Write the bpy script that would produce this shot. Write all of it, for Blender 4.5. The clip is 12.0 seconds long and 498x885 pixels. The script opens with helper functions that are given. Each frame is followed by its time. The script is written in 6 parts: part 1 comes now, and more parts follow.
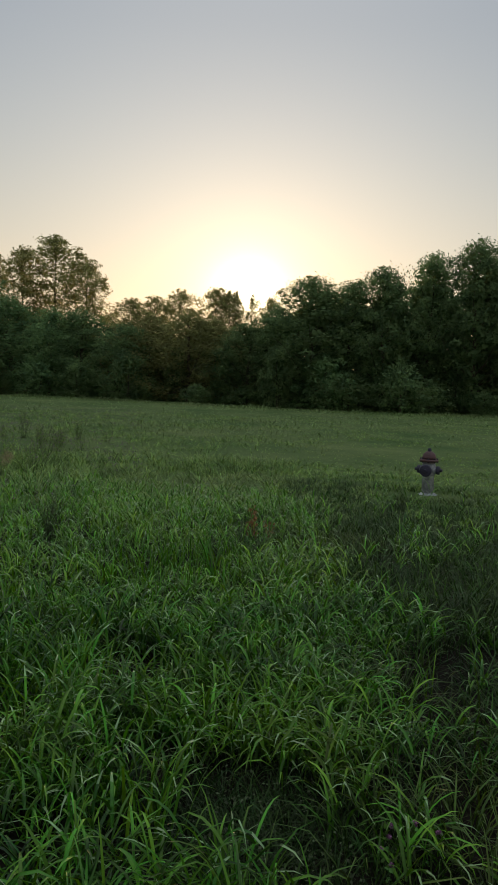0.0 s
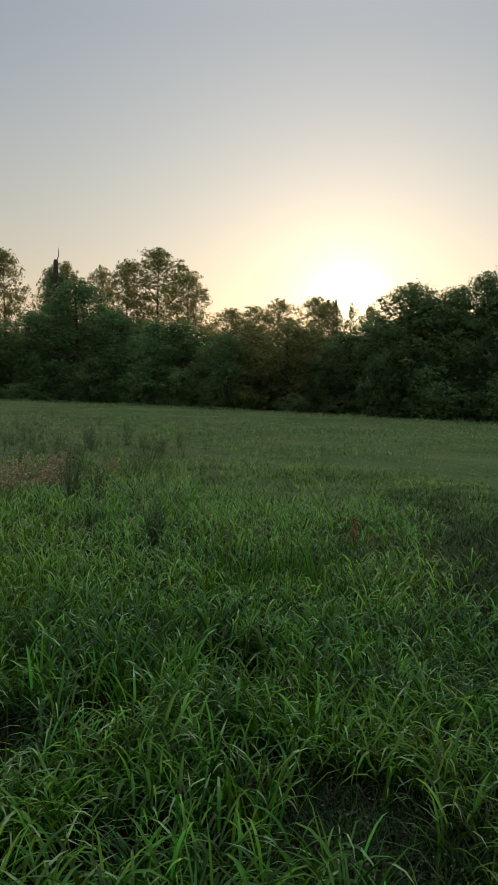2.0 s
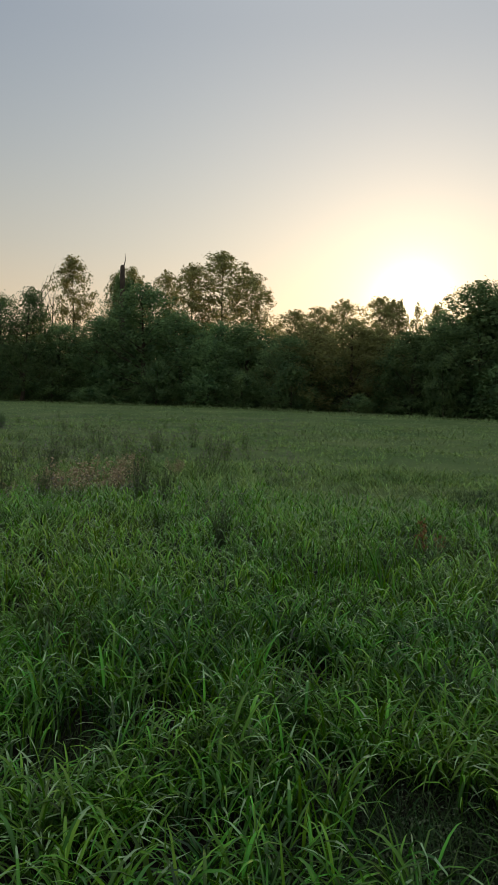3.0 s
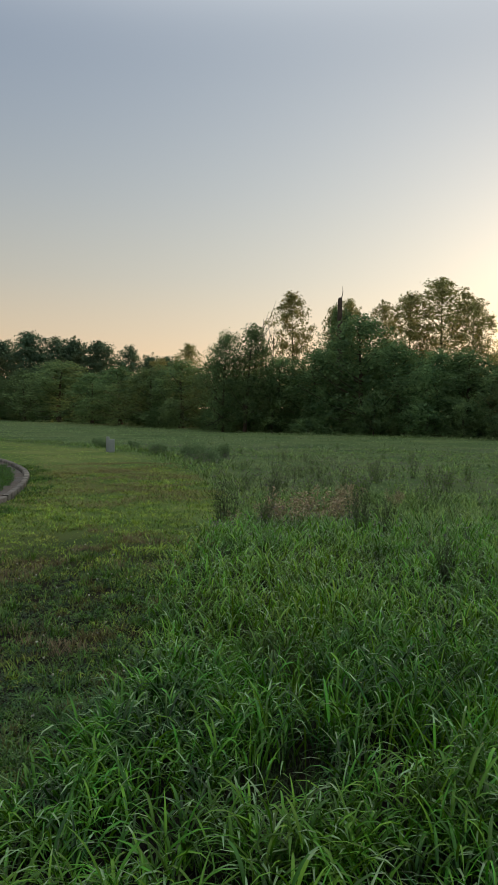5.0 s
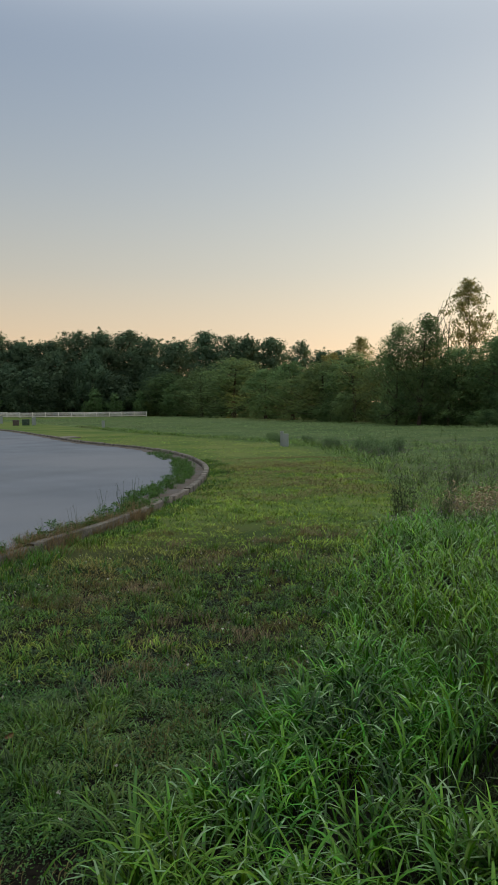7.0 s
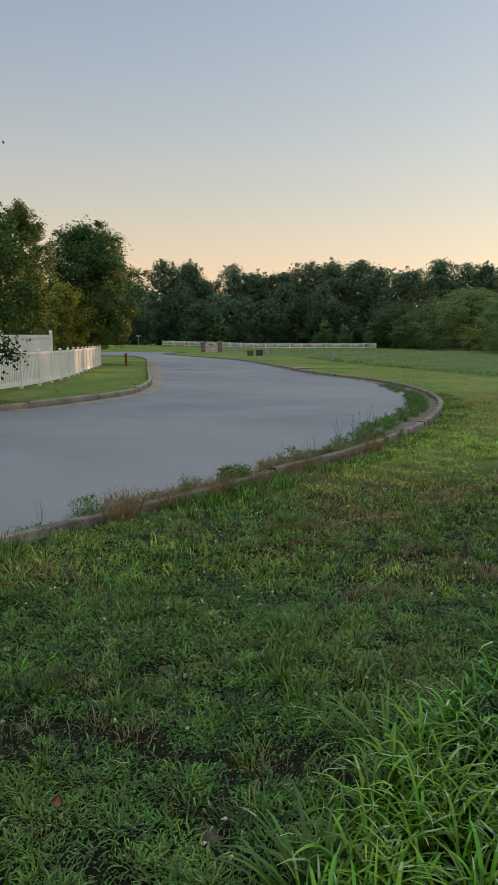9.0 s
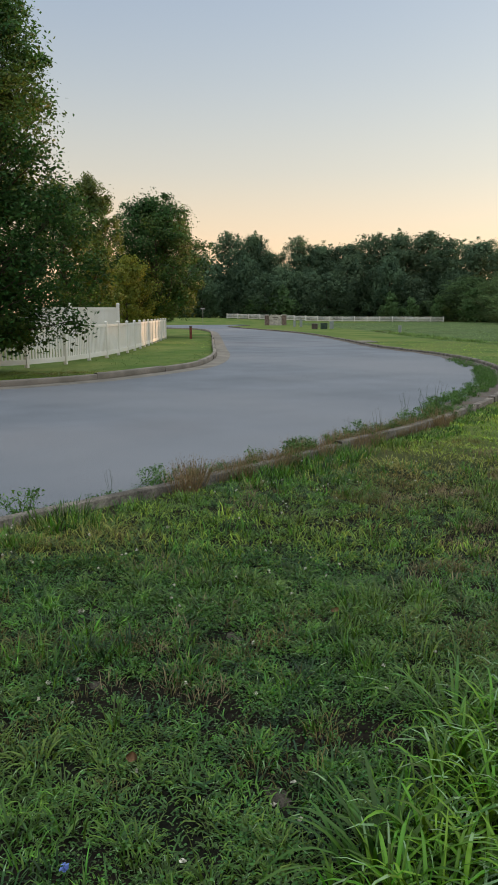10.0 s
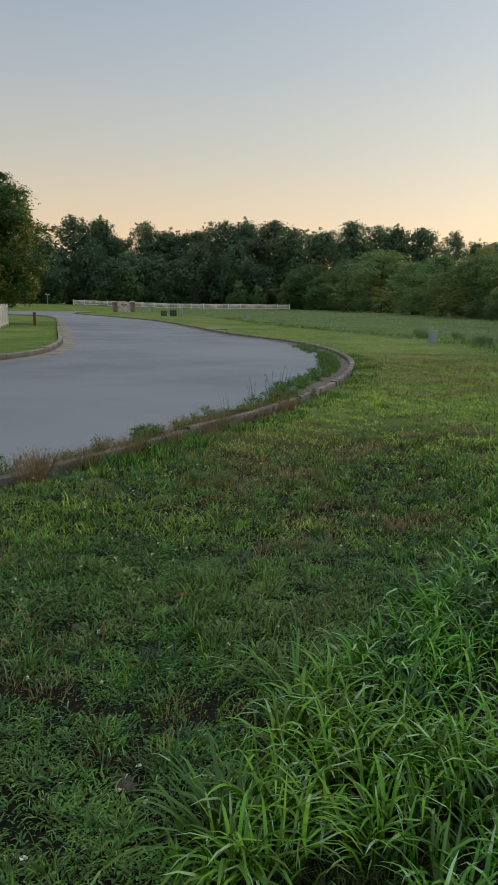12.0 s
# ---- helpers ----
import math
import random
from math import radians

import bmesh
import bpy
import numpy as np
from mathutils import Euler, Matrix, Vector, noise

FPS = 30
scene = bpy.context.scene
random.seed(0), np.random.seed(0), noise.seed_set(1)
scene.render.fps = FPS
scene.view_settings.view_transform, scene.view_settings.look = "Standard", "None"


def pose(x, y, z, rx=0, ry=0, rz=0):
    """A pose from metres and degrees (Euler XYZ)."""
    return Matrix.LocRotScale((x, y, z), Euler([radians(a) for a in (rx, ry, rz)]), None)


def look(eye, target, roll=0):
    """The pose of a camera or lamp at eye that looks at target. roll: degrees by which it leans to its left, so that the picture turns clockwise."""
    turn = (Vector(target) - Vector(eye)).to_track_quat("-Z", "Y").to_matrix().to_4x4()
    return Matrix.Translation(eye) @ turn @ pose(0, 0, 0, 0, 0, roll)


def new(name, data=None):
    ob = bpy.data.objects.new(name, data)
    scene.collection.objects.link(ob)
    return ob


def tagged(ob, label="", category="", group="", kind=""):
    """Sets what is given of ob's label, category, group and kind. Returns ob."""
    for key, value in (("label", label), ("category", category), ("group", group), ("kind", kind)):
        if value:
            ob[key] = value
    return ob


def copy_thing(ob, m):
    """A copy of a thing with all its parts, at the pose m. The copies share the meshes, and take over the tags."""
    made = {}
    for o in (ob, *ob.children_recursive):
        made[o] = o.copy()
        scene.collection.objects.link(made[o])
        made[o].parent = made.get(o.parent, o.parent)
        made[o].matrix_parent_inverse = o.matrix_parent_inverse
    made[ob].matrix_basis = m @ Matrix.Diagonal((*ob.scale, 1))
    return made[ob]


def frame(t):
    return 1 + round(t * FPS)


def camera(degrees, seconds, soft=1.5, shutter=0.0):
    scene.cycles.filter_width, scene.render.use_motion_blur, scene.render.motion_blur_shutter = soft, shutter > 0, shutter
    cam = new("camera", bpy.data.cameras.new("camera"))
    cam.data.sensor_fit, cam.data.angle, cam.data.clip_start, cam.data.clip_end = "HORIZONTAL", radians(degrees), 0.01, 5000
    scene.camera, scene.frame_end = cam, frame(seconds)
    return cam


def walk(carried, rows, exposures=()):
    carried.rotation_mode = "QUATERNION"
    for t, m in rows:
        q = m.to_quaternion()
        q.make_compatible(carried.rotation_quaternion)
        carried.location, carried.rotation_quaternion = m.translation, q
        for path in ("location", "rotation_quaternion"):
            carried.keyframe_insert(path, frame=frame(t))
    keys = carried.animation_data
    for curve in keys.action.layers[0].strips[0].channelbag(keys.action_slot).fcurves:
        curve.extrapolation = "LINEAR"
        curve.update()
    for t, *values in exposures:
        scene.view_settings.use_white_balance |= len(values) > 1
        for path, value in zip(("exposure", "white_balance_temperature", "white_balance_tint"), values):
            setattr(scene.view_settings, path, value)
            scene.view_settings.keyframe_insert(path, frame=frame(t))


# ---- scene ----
# ================= camera and walk =================
cam = camera(36.57, 12.0, soft=0.8)
PATH = [
    (0.0, 0.002, 0.001, 1.617, 85.26, -1.95, 0.00),
    (0.5, -0.001, 0.002, 1.617, 85.81, -1.92, 0.84),
    (1.0, -0.012, 0.004, 1.614, 86.17, -2.06, 3.06),
    (1.5, -0.026, -0.002, 1.615, 85.94, -1.97, 5.53),
    (2.0, -0.038, 0.003, 1.613, 85.68, -1.82, 7.39),
    (2.5, -0.044, -0.012, 1.617, 85.47, -1.53, 9.17),
    (4.5, -0.097, 0.053, 1.612, 87.60, -0.76, 25.08),
    (5.0, -0.110, 0.035, 1.613, 87.75, -0.39, 28.58),
    (5.5, -0.129, 0.035, 1.607, 87.81, -0.16, 31.85),
    (6.0, -0.130, 0.029, 1.612, 87.83, -0.09, 34.02),
    (6.5, -0.155, 0.030, 1.606, 87.76, 0.06, 37.08),
    (7.0, -0.164, 0.014, 1.602, 87.34, 0.64, 41.56),
    (7.5, -0.193, 0.006, 1.595, 86.10, 0.51, 46.25),
    (9.5, -0.202, -0.191, 1.592, 81.33, 0.12, 61.59),
    (10.0, -0.209, -0.196, 1.582, 80.32, 0.03, 63.54),
    (10.5, -0.210, -0.207, 1.572, 79.10, 0.06, 64.61),
    (11.0, -0.203, -0.205, 1.572, 78.28, -0.00, 63.53),
    (11.5, -0.193, -0.180, 1.568, 78.93, -0.31, 58.06),
    (12.0, -0.175, -0.153, 1.568, 79.41, -0.43, 52.30),
]
EXPOSURES = [(0.0, -0.34), (2.5, -0.32), (4.5, -0.14), (5.5, 0.0), (7.0, 0.13), (7.5, 0.19), (9.5, 0.47), (10.5, 0.62), (11.0, 0.55), (11.5, 0.40), (12.0, 0.29)]
walk(cam, [(t, pose(x, y, z, rx, ry, rz)) for t, x, y, z, rx, ry, rz in PATH], EXPOSURES)

# ================= sky and sun =================
SUN_AZ, SUN_EL = 0.2, 6.1          # degrees left of north, above the horizon
sun_way = Vector((-math.sin(radians(SUN_AZ)) * math.cos(radians(SUN_EL)),
                  math.cos(radians(SUN_AZ)) * math.cos(radians(SUN_EL)), math.sin(radians(SUN_EL))))


def make_world():
    """Low-sun sky: the Nishita model, the bright haze of a humid morning over it with fill light added overhead, and
    the glow of the air round the sun.
    """
    w = bpy.data.worlds.new("sky")
    scene.world = w
    w.use_nodes = True
    nt = w.node_tree
    nt.nodes.clear()
    N, Lk = nt.nodes.new, nt.links.new

    def math_node(op, a, b=None):
        n = N("ShaderNodeMath")
        n.operation = op
        for k, v in enumerate((a, b)):
            if v is None:
                continue
            if isinstance(v, (int, float)):
                n.inputs[k].default_value = v
            else:
                Lk(v, n.inputs[k])
        return n.outputs[0]

    def add(a, b):
        n = N("ShaderNodeVectorMath")
        n.operation = "ADD"
        Lk(a, n.inputs[0])
        Lk(b, n.inputs[1])
        return n.outputs[0]

    def scaled(colour, factor):
        n = N("ShaderNodeVectorMath")
        n.operation = "SCALE"
        if isinstance(colour, tuple):
            n.inputs[0].default_value = colour
        else:
            Lk(colour, n.inputs[0])
        if isinstance(factor, (int, float)):
            n.inputs["Scale"].default_value = factor
        else:
            Lk(factor, n.inputs["Scale"])
        return n.outputs[0]

    out, bg = N("ShaderNodeOutputWorld"), N("ShaderNodeBackground")
    sky = N("ShaderNodeTexSky")
    sky.sky_type = "NISHITA"
    sky.sun_disc = False
    sky.sun_elevation, sky.sun_rotation = radians(SUN_EL), radians(-SUN_AZ)
    sky.altitude, sky.air_density, sky.dust_density, sky.ozone_density = 200, 1.0, 1.0, 1.0
    tc = N("ShaderNodeTexCoord")
    sep = N("ShaderNodeSeparateXYZ")
    Lk(tc.outputs["Generated"], sep.inputs[0])
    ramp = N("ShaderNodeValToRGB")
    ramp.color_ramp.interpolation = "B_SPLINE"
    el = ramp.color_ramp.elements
    for k, (deg, colour) in enumerate(HAZE_AND_FILL):
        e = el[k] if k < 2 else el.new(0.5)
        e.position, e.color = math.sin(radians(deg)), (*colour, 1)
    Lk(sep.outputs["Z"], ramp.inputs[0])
    dot = N("ShaderNodeVectorMath")
    dot.operation = "DOT_PRODUCT"
    dot.inputs[1].default_value = sun_way
    Lk(tc.outputs["Generated"], dot.inputs[0])
    angle = math_node("ARCCOSINE", dot.outputs["Value"])
    total = add(scaled(ramp.outputs[0], HAZE_FILL_GAIN), scaled(sky.outputs[0], NISHITA_GAIN))
    for width, power, tint in GLOW:
        fall = math_node("EXPONENT", math_node("MULTIPLY", math_node("POWER", math_node("DIVIDE", angle, radians(width)), 1.3), -1.0))
        total = add(total, scaled(tuple(v * power for v in tint), fall))
    Lk(total, bg.inputs["Color"])
    bg.inputs["Strength"].default_value = 0.1
    Lk(bg.outputs[0], out.inputs[0])


# haze and overhead fill by height above the horizon (degrees), in tenths of the radiance
HAZE_FILL_GAIN, NISHITA_GAIN = 14.0, 0.2
# from 38 degrees up, out of view, brightness is added to light the ground
HAZE_AND_FILL = [(0, (0.51, 0.295, 0.185)), (90, (0.90, 0.92, 0.92)), (3, (0.475, 0.305, 0.180)), (6, (0.390, 0.295, 0.200)), (10, (0.290, 0.275, 0.236)), (16, (0.208, 0.233, 0.258)),
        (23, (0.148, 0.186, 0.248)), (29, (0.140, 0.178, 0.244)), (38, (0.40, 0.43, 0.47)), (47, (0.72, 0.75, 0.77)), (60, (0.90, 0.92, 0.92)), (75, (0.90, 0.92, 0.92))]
GLOW = ((1.6, 46.0, (1.0, 0.85, 0.55)), (5.0, 4.2, (1.0, 0.66, 0.33)), (12.0, 1.7, (1.0, 0.52, 0.28)), (30.0, 4.9, (1.0, 0.97, 0.81)))


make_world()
sun = new("sun", bpy.data.lights.new("sun", "SUN"))
sun.data.energy, sun.data.angle, sun.data.color = 2.6, radians(0.5), (1.0, 0.55, 0.26)
sun.matrix_world = look(sun_way * 300, (0, 0, 0))

# ================= materials =================


def material(name, colour, rough=0.7, metal=0.0, vary=0.25, scale=8.0, fine=60.0, bump=0.2, second=None, translucent=0.0,
             island=0.0, patch=None, patch_scale=0.25, spec=0.3, object_vary=0.0, sharp=0.165):
    """Principled surface with two scales of noise in its colour, relief, and optional thin-leaf light. sharp: half-width of the step between the two colours."""
    m = bpy.data.materials.new(name)
    m.use_nodes = True
    nt = m.node_tree
    nt.nodes.clear()
    N, Lk = nt.nodes.new, nt.links.new
    out, b = N("ShaderNodeOutputMaterial"), N("ShaderNodeBsdfPrincipled")
    b.inputs["Roughness"].default_value, b.inputs["Metallic"].default_value = rough, metal
    b.inputs["Specular IOR Level"].default_value = spec
    geo = N("ShaderNodeNewGeometry")
    big, small = N("ShaderNodeTexNoise"), N("ShaderNodeTexNoise")
    for n, s in ((big, scale), (small, fine)):
        n.inputs["Scale"].default_value, n.inputs["Detail"].default_value = s, 5
        Lk(geo.outputs["Position"], n.inputs["Vector"])
    mix = N("ShaderNodeMix")
    mix.data_type = "RGBA"
    second = second or [c * 0.55 for c in colour]
    mix.inputs[6].default_value, mix.inputs[7].default_value = (*colour, 1), (*second, 1)
    ramp = N("ShaderNodeMapRange")
    ramp.inputs["From Min"].default_value, ramp.inputs["From Max"].default_value = 0.515 - sharp, 0.515 + sharp
    Lk(big.outputs["Fac"], ramp.inputs["Value"])
    Lk(ramp.outputs[0], mix.inputs[0])
    col = mix.outputs[2]
    if patch:
        pn = N("ShaderNodeTexNoise")
        pn.inputs["Scale"].default_value, pn.inputs["Detail"].default_value = patch_scale, 4
        Lk(geo.outputs["Position"], pn.inputs["Vector"])
        pr = N("ShaderNodeMapRange")
        pr.inputs["From Min"].default_value, pr.inputs["From Max"].default_value = 0.48, 0.66
        Lk(pn.outputs["Fac"], pr.inputs["Value"])
        pm = N("ShaderNodeMix")
        pm.data_type = "RGBA"
        pm.inputs[7].default_value = (*patch, 1)
        Lk(pr.outputs[0], pm.inputs[0])
        Lk(col, pm.inputs[6])
        col = pm.outputs[2]
    hsv = N("ShaderNodeHueSaturation")
    val = N("ShaderNodeMapRange")
    val.inputs["From Min"].default_value, val.inputs["From Max"].default_value = 0.3, 0.7
    val.inputs["To Min"].default_value, val.inputs["To Max"].default_value = 1 - vary, 1 + vary
    Lk(small.outputs["Fac"], val.inputs["Value"])
    Lk(val.outputs[0], hsv.inputs["Value"])
    Lk(col, hsv.inputs["Color"])
    col = hsv.outputs[0]
    for source, amount in ((("ShaderNodeNewGeometry", "Random Per Island"), island), (("ShaderNodeObjectInfo", "Random"), object_vary)):
        if amount:
            rn = N(source[0])
            h2 = N("ShaderNodeHueSaturation")
            r1, r2 = N("ShaderNodeMapRange"), N("ShaderNodeMapRange")
            r1.inputs["To Min"].default_value, r1.inputs["To Max"].default_value = 0.5 - 0.026 * min(1, amount / 0.4), 0.5 + 0.016 * min(1, amount / 0.4)
            r2.inputs["To Min"].default_value, r2.inputs["To Max"].default_value = 1 - amount, 1 + amount
            w = N("ShaderNodeMath")
            w.operation = "FRACT"
            w2 = N("ShaderNodeMath")
            w2.operation = "MULTIPLY"
            w2.inputs[1].default_value = 7.31
            Lk(rn.outputs[source[1]], w2.inputs[0])
            Lk(w2.outputs[0], w.inputs[0])
            Lk(rn.outputs[source[1]], r2.inputs["Value"])
            Lk(w.outputs[0], r1.inputs["Value"])
            Lk(r1.outputs[0], h2.inputs["Hue"])
            Lk(r2.outputs[0], h2.inputs["Value"])
            Lk(col, h2.inputs["Color"])
            col = h2.outputs[0]
    Lk(col, b.inputs["Base Color"])
    if bump:
        bp = N("ShaderNodeBump")
        bp.inputs["Strength"].default_value, bp.inputs["Distance"].default_value = bump, 0.01
        Lk(small.outputs["Fac"], bp.inputs["Height"])
        Lk(bp.outputs[0], b.inputs["Normal"])
    if translucent:
        tr = N("ShaderNodeBsdfTranslucent")
        th = N("ShaderNodeHueSaturation")
        th.inputs["Hue"].default_value, th.inputs["Saturation"].default_value, th.inputs["Value"].default_value = 0.485, 1.1, 1.3
        Lk(col, th.inputs["Color"])
        Lk(th.outputs[0], tr.inputs["Color"])
        ms = N("ShaderNodeMixShader")
        ms.inputs[0].default_value = translucent
        Lk(b.outputs[0], ms.inputs[1])
        Lk(tr.outputs[0], ms.inputs[2])
        Lk(ms.outputs[0], out.inputs[0])
    else:
        Lk(b.outputs[0], out.inputs[0])
    return m


def ground_material():
    """Bare soil by the viewer, coloured near black for the shade between blades, closing into thick turf away from it.
    """
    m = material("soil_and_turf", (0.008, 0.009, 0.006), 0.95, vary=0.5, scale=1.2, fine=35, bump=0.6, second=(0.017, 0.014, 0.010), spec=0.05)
    nt = m.node_tree
    N, Lk = nt.nodes.new, nt.links.new
    b = next(n for n in nt.nodes if n.type == "BSDF_PRINCIPLED")
    old = b.inputs["Base Color"].links[0].from_socket
    geo, dist, rng_, noise_, mix, turf = (N(k) for k in ("ShaderNodeNewGeometry", "ShaderNodeVectorMath", "ShaderNodeMapRange", "ShaderNodeTexNoise", "ShaderNodeMix", "ShaderNodeMix"))
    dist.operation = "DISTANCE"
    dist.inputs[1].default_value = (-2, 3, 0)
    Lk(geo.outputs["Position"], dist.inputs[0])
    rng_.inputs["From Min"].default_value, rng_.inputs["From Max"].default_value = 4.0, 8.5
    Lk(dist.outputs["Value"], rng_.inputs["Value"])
    noise_.inputs["Scale"].default_value, noise_.inputs["Detail"].default_value, noise_.inputs["Roughness"].default_value = 0.3, 9, 0.68
    Lk(geo.outputs["Position"], noise_.inputs["Vector"])
    turf.data_type = mix.data_type = "RGBA"
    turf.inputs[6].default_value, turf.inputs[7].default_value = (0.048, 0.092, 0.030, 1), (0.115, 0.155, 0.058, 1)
    short, cut, kind = (N(k) for k in ("ShaderNodeMix", "ShaderNodeAttribute", "ShaderNodeMix"))
    short.data_type = kind.data_type = "RGBA"
    short.inputs[6].default_value, short.inputs[7].default_value = (0.062, 0.122, 0.026, 1), (0.160, 0.188, 0.056, 1)
    cut.attribute_name = "mown"
    spread = N("ShaderNodeMapRange")
    spread.inputs["From Min"].default_value, spread.inputs["From Max"].default_value = 0.36, 0.64
    Lk(noise_.outputs["Fac"], spread.inputs["Value"])
    for n in (turf, short):
        Lk(spread.outputs[0], n.inputs[0])
    Lk(cut.outputs["Fac"], kind.inputs[0])
    Lk(turf.outputs[2], kind.inputs[6])
    Lk(short.outputs[2], kind.inputs[7])
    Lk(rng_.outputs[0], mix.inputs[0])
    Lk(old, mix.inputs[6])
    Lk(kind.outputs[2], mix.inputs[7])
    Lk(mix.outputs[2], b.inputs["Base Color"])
    return m


M_GROUND = ground_material()
M_BLADE = material("tall_grass_blade", (0.066, 0.232, 0.014), 0.38, vary=0.15, scale=4.5, fine=9, bump=0, second=(0.014, 0.062, 0.008),
                   translucent=0.12, island=0.6, patch=(0.088, 0.215, 0.012), patch_scale=0.5, spec=0.29, sharp=0.08)
M_CULM = material("lush_meadow_leaf", (0.112, 0.325, 0.024), 0.38, vary=0.15, scale=3.0, fine=9, bump=0, second=(0.036, 0.122, 0.012),
                  translucent=0.15, island=0.5, patch=(0.130, 0.270, 0.022), patch_scale=0.5, spec=0.29, sharp=0.1)
M_TUFT = material("tuft_blade", (0.042, 0.145, 0.013), 0.4, vary=0.15, scale=4.5, fine=9, bump=0, second=(0.022, 0.082, 0.010),
                  translucent=0.12, island=0.5, object_vary=0.35, spec=0.24)
M_BLADE_YOUNG = material("young_grass_blade", (0.078, 0.225, 0.013), 0.42, vary=0.15, scale=4.5, fine=9, bump=0, second=(0.032, 0.115, 0.009),
                         translucent=0.25, island=0.45, spec=0.25)
M_FIELD = material("meadow_grass", (0.178, 0.300, 0.074), 0.55, vary=0.25, scale=1.6, fine=4, bump=0, second=(0.080, 0.158, 0.038),
                   translucent=0.25, island=0.5, patch=(0.150, 0.205, 0.080), patch_scale=0.16, spec=0.2, sharp=0.09)
M_FIELD_FAR = material("far_meadow_grass", (0.175, 0.265, 0.100), 0.6, vary=0.25, scale=0.35, fine=1.5, bump=0, second=(0.112, 0.185, 0.066),
                       translucent=0.25, island=0.2, patch=(0.165, 0.215, 0.100), patch_scale=0.08, spec=0.15, sharp=0.09)
# low grass, its green darkened to put shade between the tall blades
M_SHADE_GRASS = material("shade_toned_grass", (0.018, 0.050, 0.009), 0.5, vary=0.2, scale=0.8, fine=6, bump=0, second=(0.012, 0.032, 0.007),
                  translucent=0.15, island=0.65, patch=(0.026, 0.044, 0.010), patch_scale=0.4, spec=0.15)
M_LAWN = material("mown_grass", (0.080, 0.212, 0.024), 0.42, vary=0.4, scale=6.5, fine=22, bump=0, second=(0.012, 0.044, 0.010),
                  translucent=0.18, island=0.5, patch=(0.088, 0.162, 0.024), patch_scale=0.8, spec=0.3, sharp=0.09)
M_LAWN_FAR = material("garden_lawn", (0.100, 0.185, 0.027), 0.55, vary=0.3, scale=1.5, fine=12, bump=0, second=(0.058, 0.118, 0.019),
                      translucent=0.2, island=0.4, patch=(0.165, 0.215, 0.045), patch_scale=0.3, spec=0.18)
M_LAWN_BROAD = material("crab_grass", (0.044, 0.150, 0.030), 0.4, vary=0.3, scale=7, fine=22, bump=0, second=(0.012, 0.050, 0.014),
                        translucent=0.15, island=0.5, patch=(0.066, 0.145, 0.025), patch_scale=0.9, spec=0.3, sharp=0.08)
M_VERGE = material("verge_grass", (0.245, 0.375, 0.056), 0.55, vary=0.35, scale=3.0, fine=12, bump=0, second=(0.085, 0.165, 0.028),
                   translucent=0.24, island=0.45, patch=(0.235, 0.215, 0.065), patch_scale=0.4, spec=0.18, sharp=0.08)
M_THATCH = material("dead_thatch", (0.040, 0.035, 0.019), 0.9, vary=0.3, scale=2, fine=12, bump=0, second=(0.012, 0.013, 0.008), island=0.5, spec=0.08)
M_HAY = material("cut_hay", (0.205, 0.188, 0.078), 0.85, vary=0.25, scale=2, fine=12, bump=0, second=(0.150, 0.142, 0.056), island=0.35, spec=0.1)
M_SAPLING = material("light_green_leaf", (0.120, 0.215, 0.085), 0.7, vary=0.15, scale=0.5, fine=4, bump=0, second=(0.095, 0.175, 0.070), translucent=0.35, island=0.15, spec=0.1)
M_TAR = material("crack_seal", (0.075, 0.078, 0.085), 0.7, vary=0.2, scale=3, fine=40, bump=0.2)
M_OLIVE = material("olive_grass", (0.036, 0.090, 0.014), 0.5, vary=0.2, scale=3.5, fine=6, bump=0, second=(0.018, 0.048, 0.009),
                   translucent=0.2, island=0.5, patch=(0.066, 0.104, 0.020), patch_scale=0.4, spec=0.2, sharp=0.09)
M_OLIVE_WEED = material("olive_weed_leaf", (0.190, 0.185, 0.070), 0.7, vary=0.2, scale=3, fine=12, bump=0, second=(0.220, 0.175, 0.085), translucent=0.25, island=0.4, spec=0.15)
# pale highlight of dewy blade tips, painted in as a lighter colour
M_TIP_HIGHLIGHT = material("tip_highlight", (0.210, 0.360, 0.160), 0.28, vary=0.2, scale=8, fine=40, bump=0, second=(0.140, 0.265, 0.090), translucent=0.12, island=0.3, spec=0.5)
M_CLOVER = material("clover_leaf", (0.055, 0.150, 0.028), 0.5, vary=0.2, scale=3, fine=12, bump=0, second=(0.022, 0.068, 0.016), translucent=0.12, island=0.5, spec=0.2)
M_BROWN = material("brown_dry_grass", (0.190, 0.158, 0.066), 0.85, vary=0.25, scale=3, fine=12, bump=0, second=(0.110, 0.118, 0.040), translucent=0.12, island=0.45, spec=0.12)
M_SOIL = material("dry_bare_soil", (0.088, 0.078, 0.062), 0.95, vary=0.5, scale=22, fine=110, bump=1.0, second=(0.040, 0.036, 0.028), spec=0.05)
M_DEADLEAF = material("dead_leaf", (0.36, 0.22, 0.11), 0.8, vary=0.25, scale=25, fine=120, bump=0.3, second=(0.24, 0.14, 0.07), spec=0.2)
M_STRAW = material("dry_straw_grass", (0.27, 0.225, 0.125), 0.8, vary=0.25, scale=2, fine=12, bump=0, second=(0.19, 0.145, 0.080), island=0.35, spec=0.2)
M_WEED = material("weed_leaf", (0.078, 0.190, 0.036), 0.5, vary=0.2, scale=2, fine=12, bump=0, second=(0.056, 0.135, 0.028),
                  translucent=0.2, island=0.5, spec=0.22)
M_BUSH = material("grey_green_leaf", (0.150, 0.240, 0.105), 0.6, vary=0.2, scale=2, fine=12, bump=0, second=(0.115, 0.190, 0.085), translucent=0.4, island=0.3)
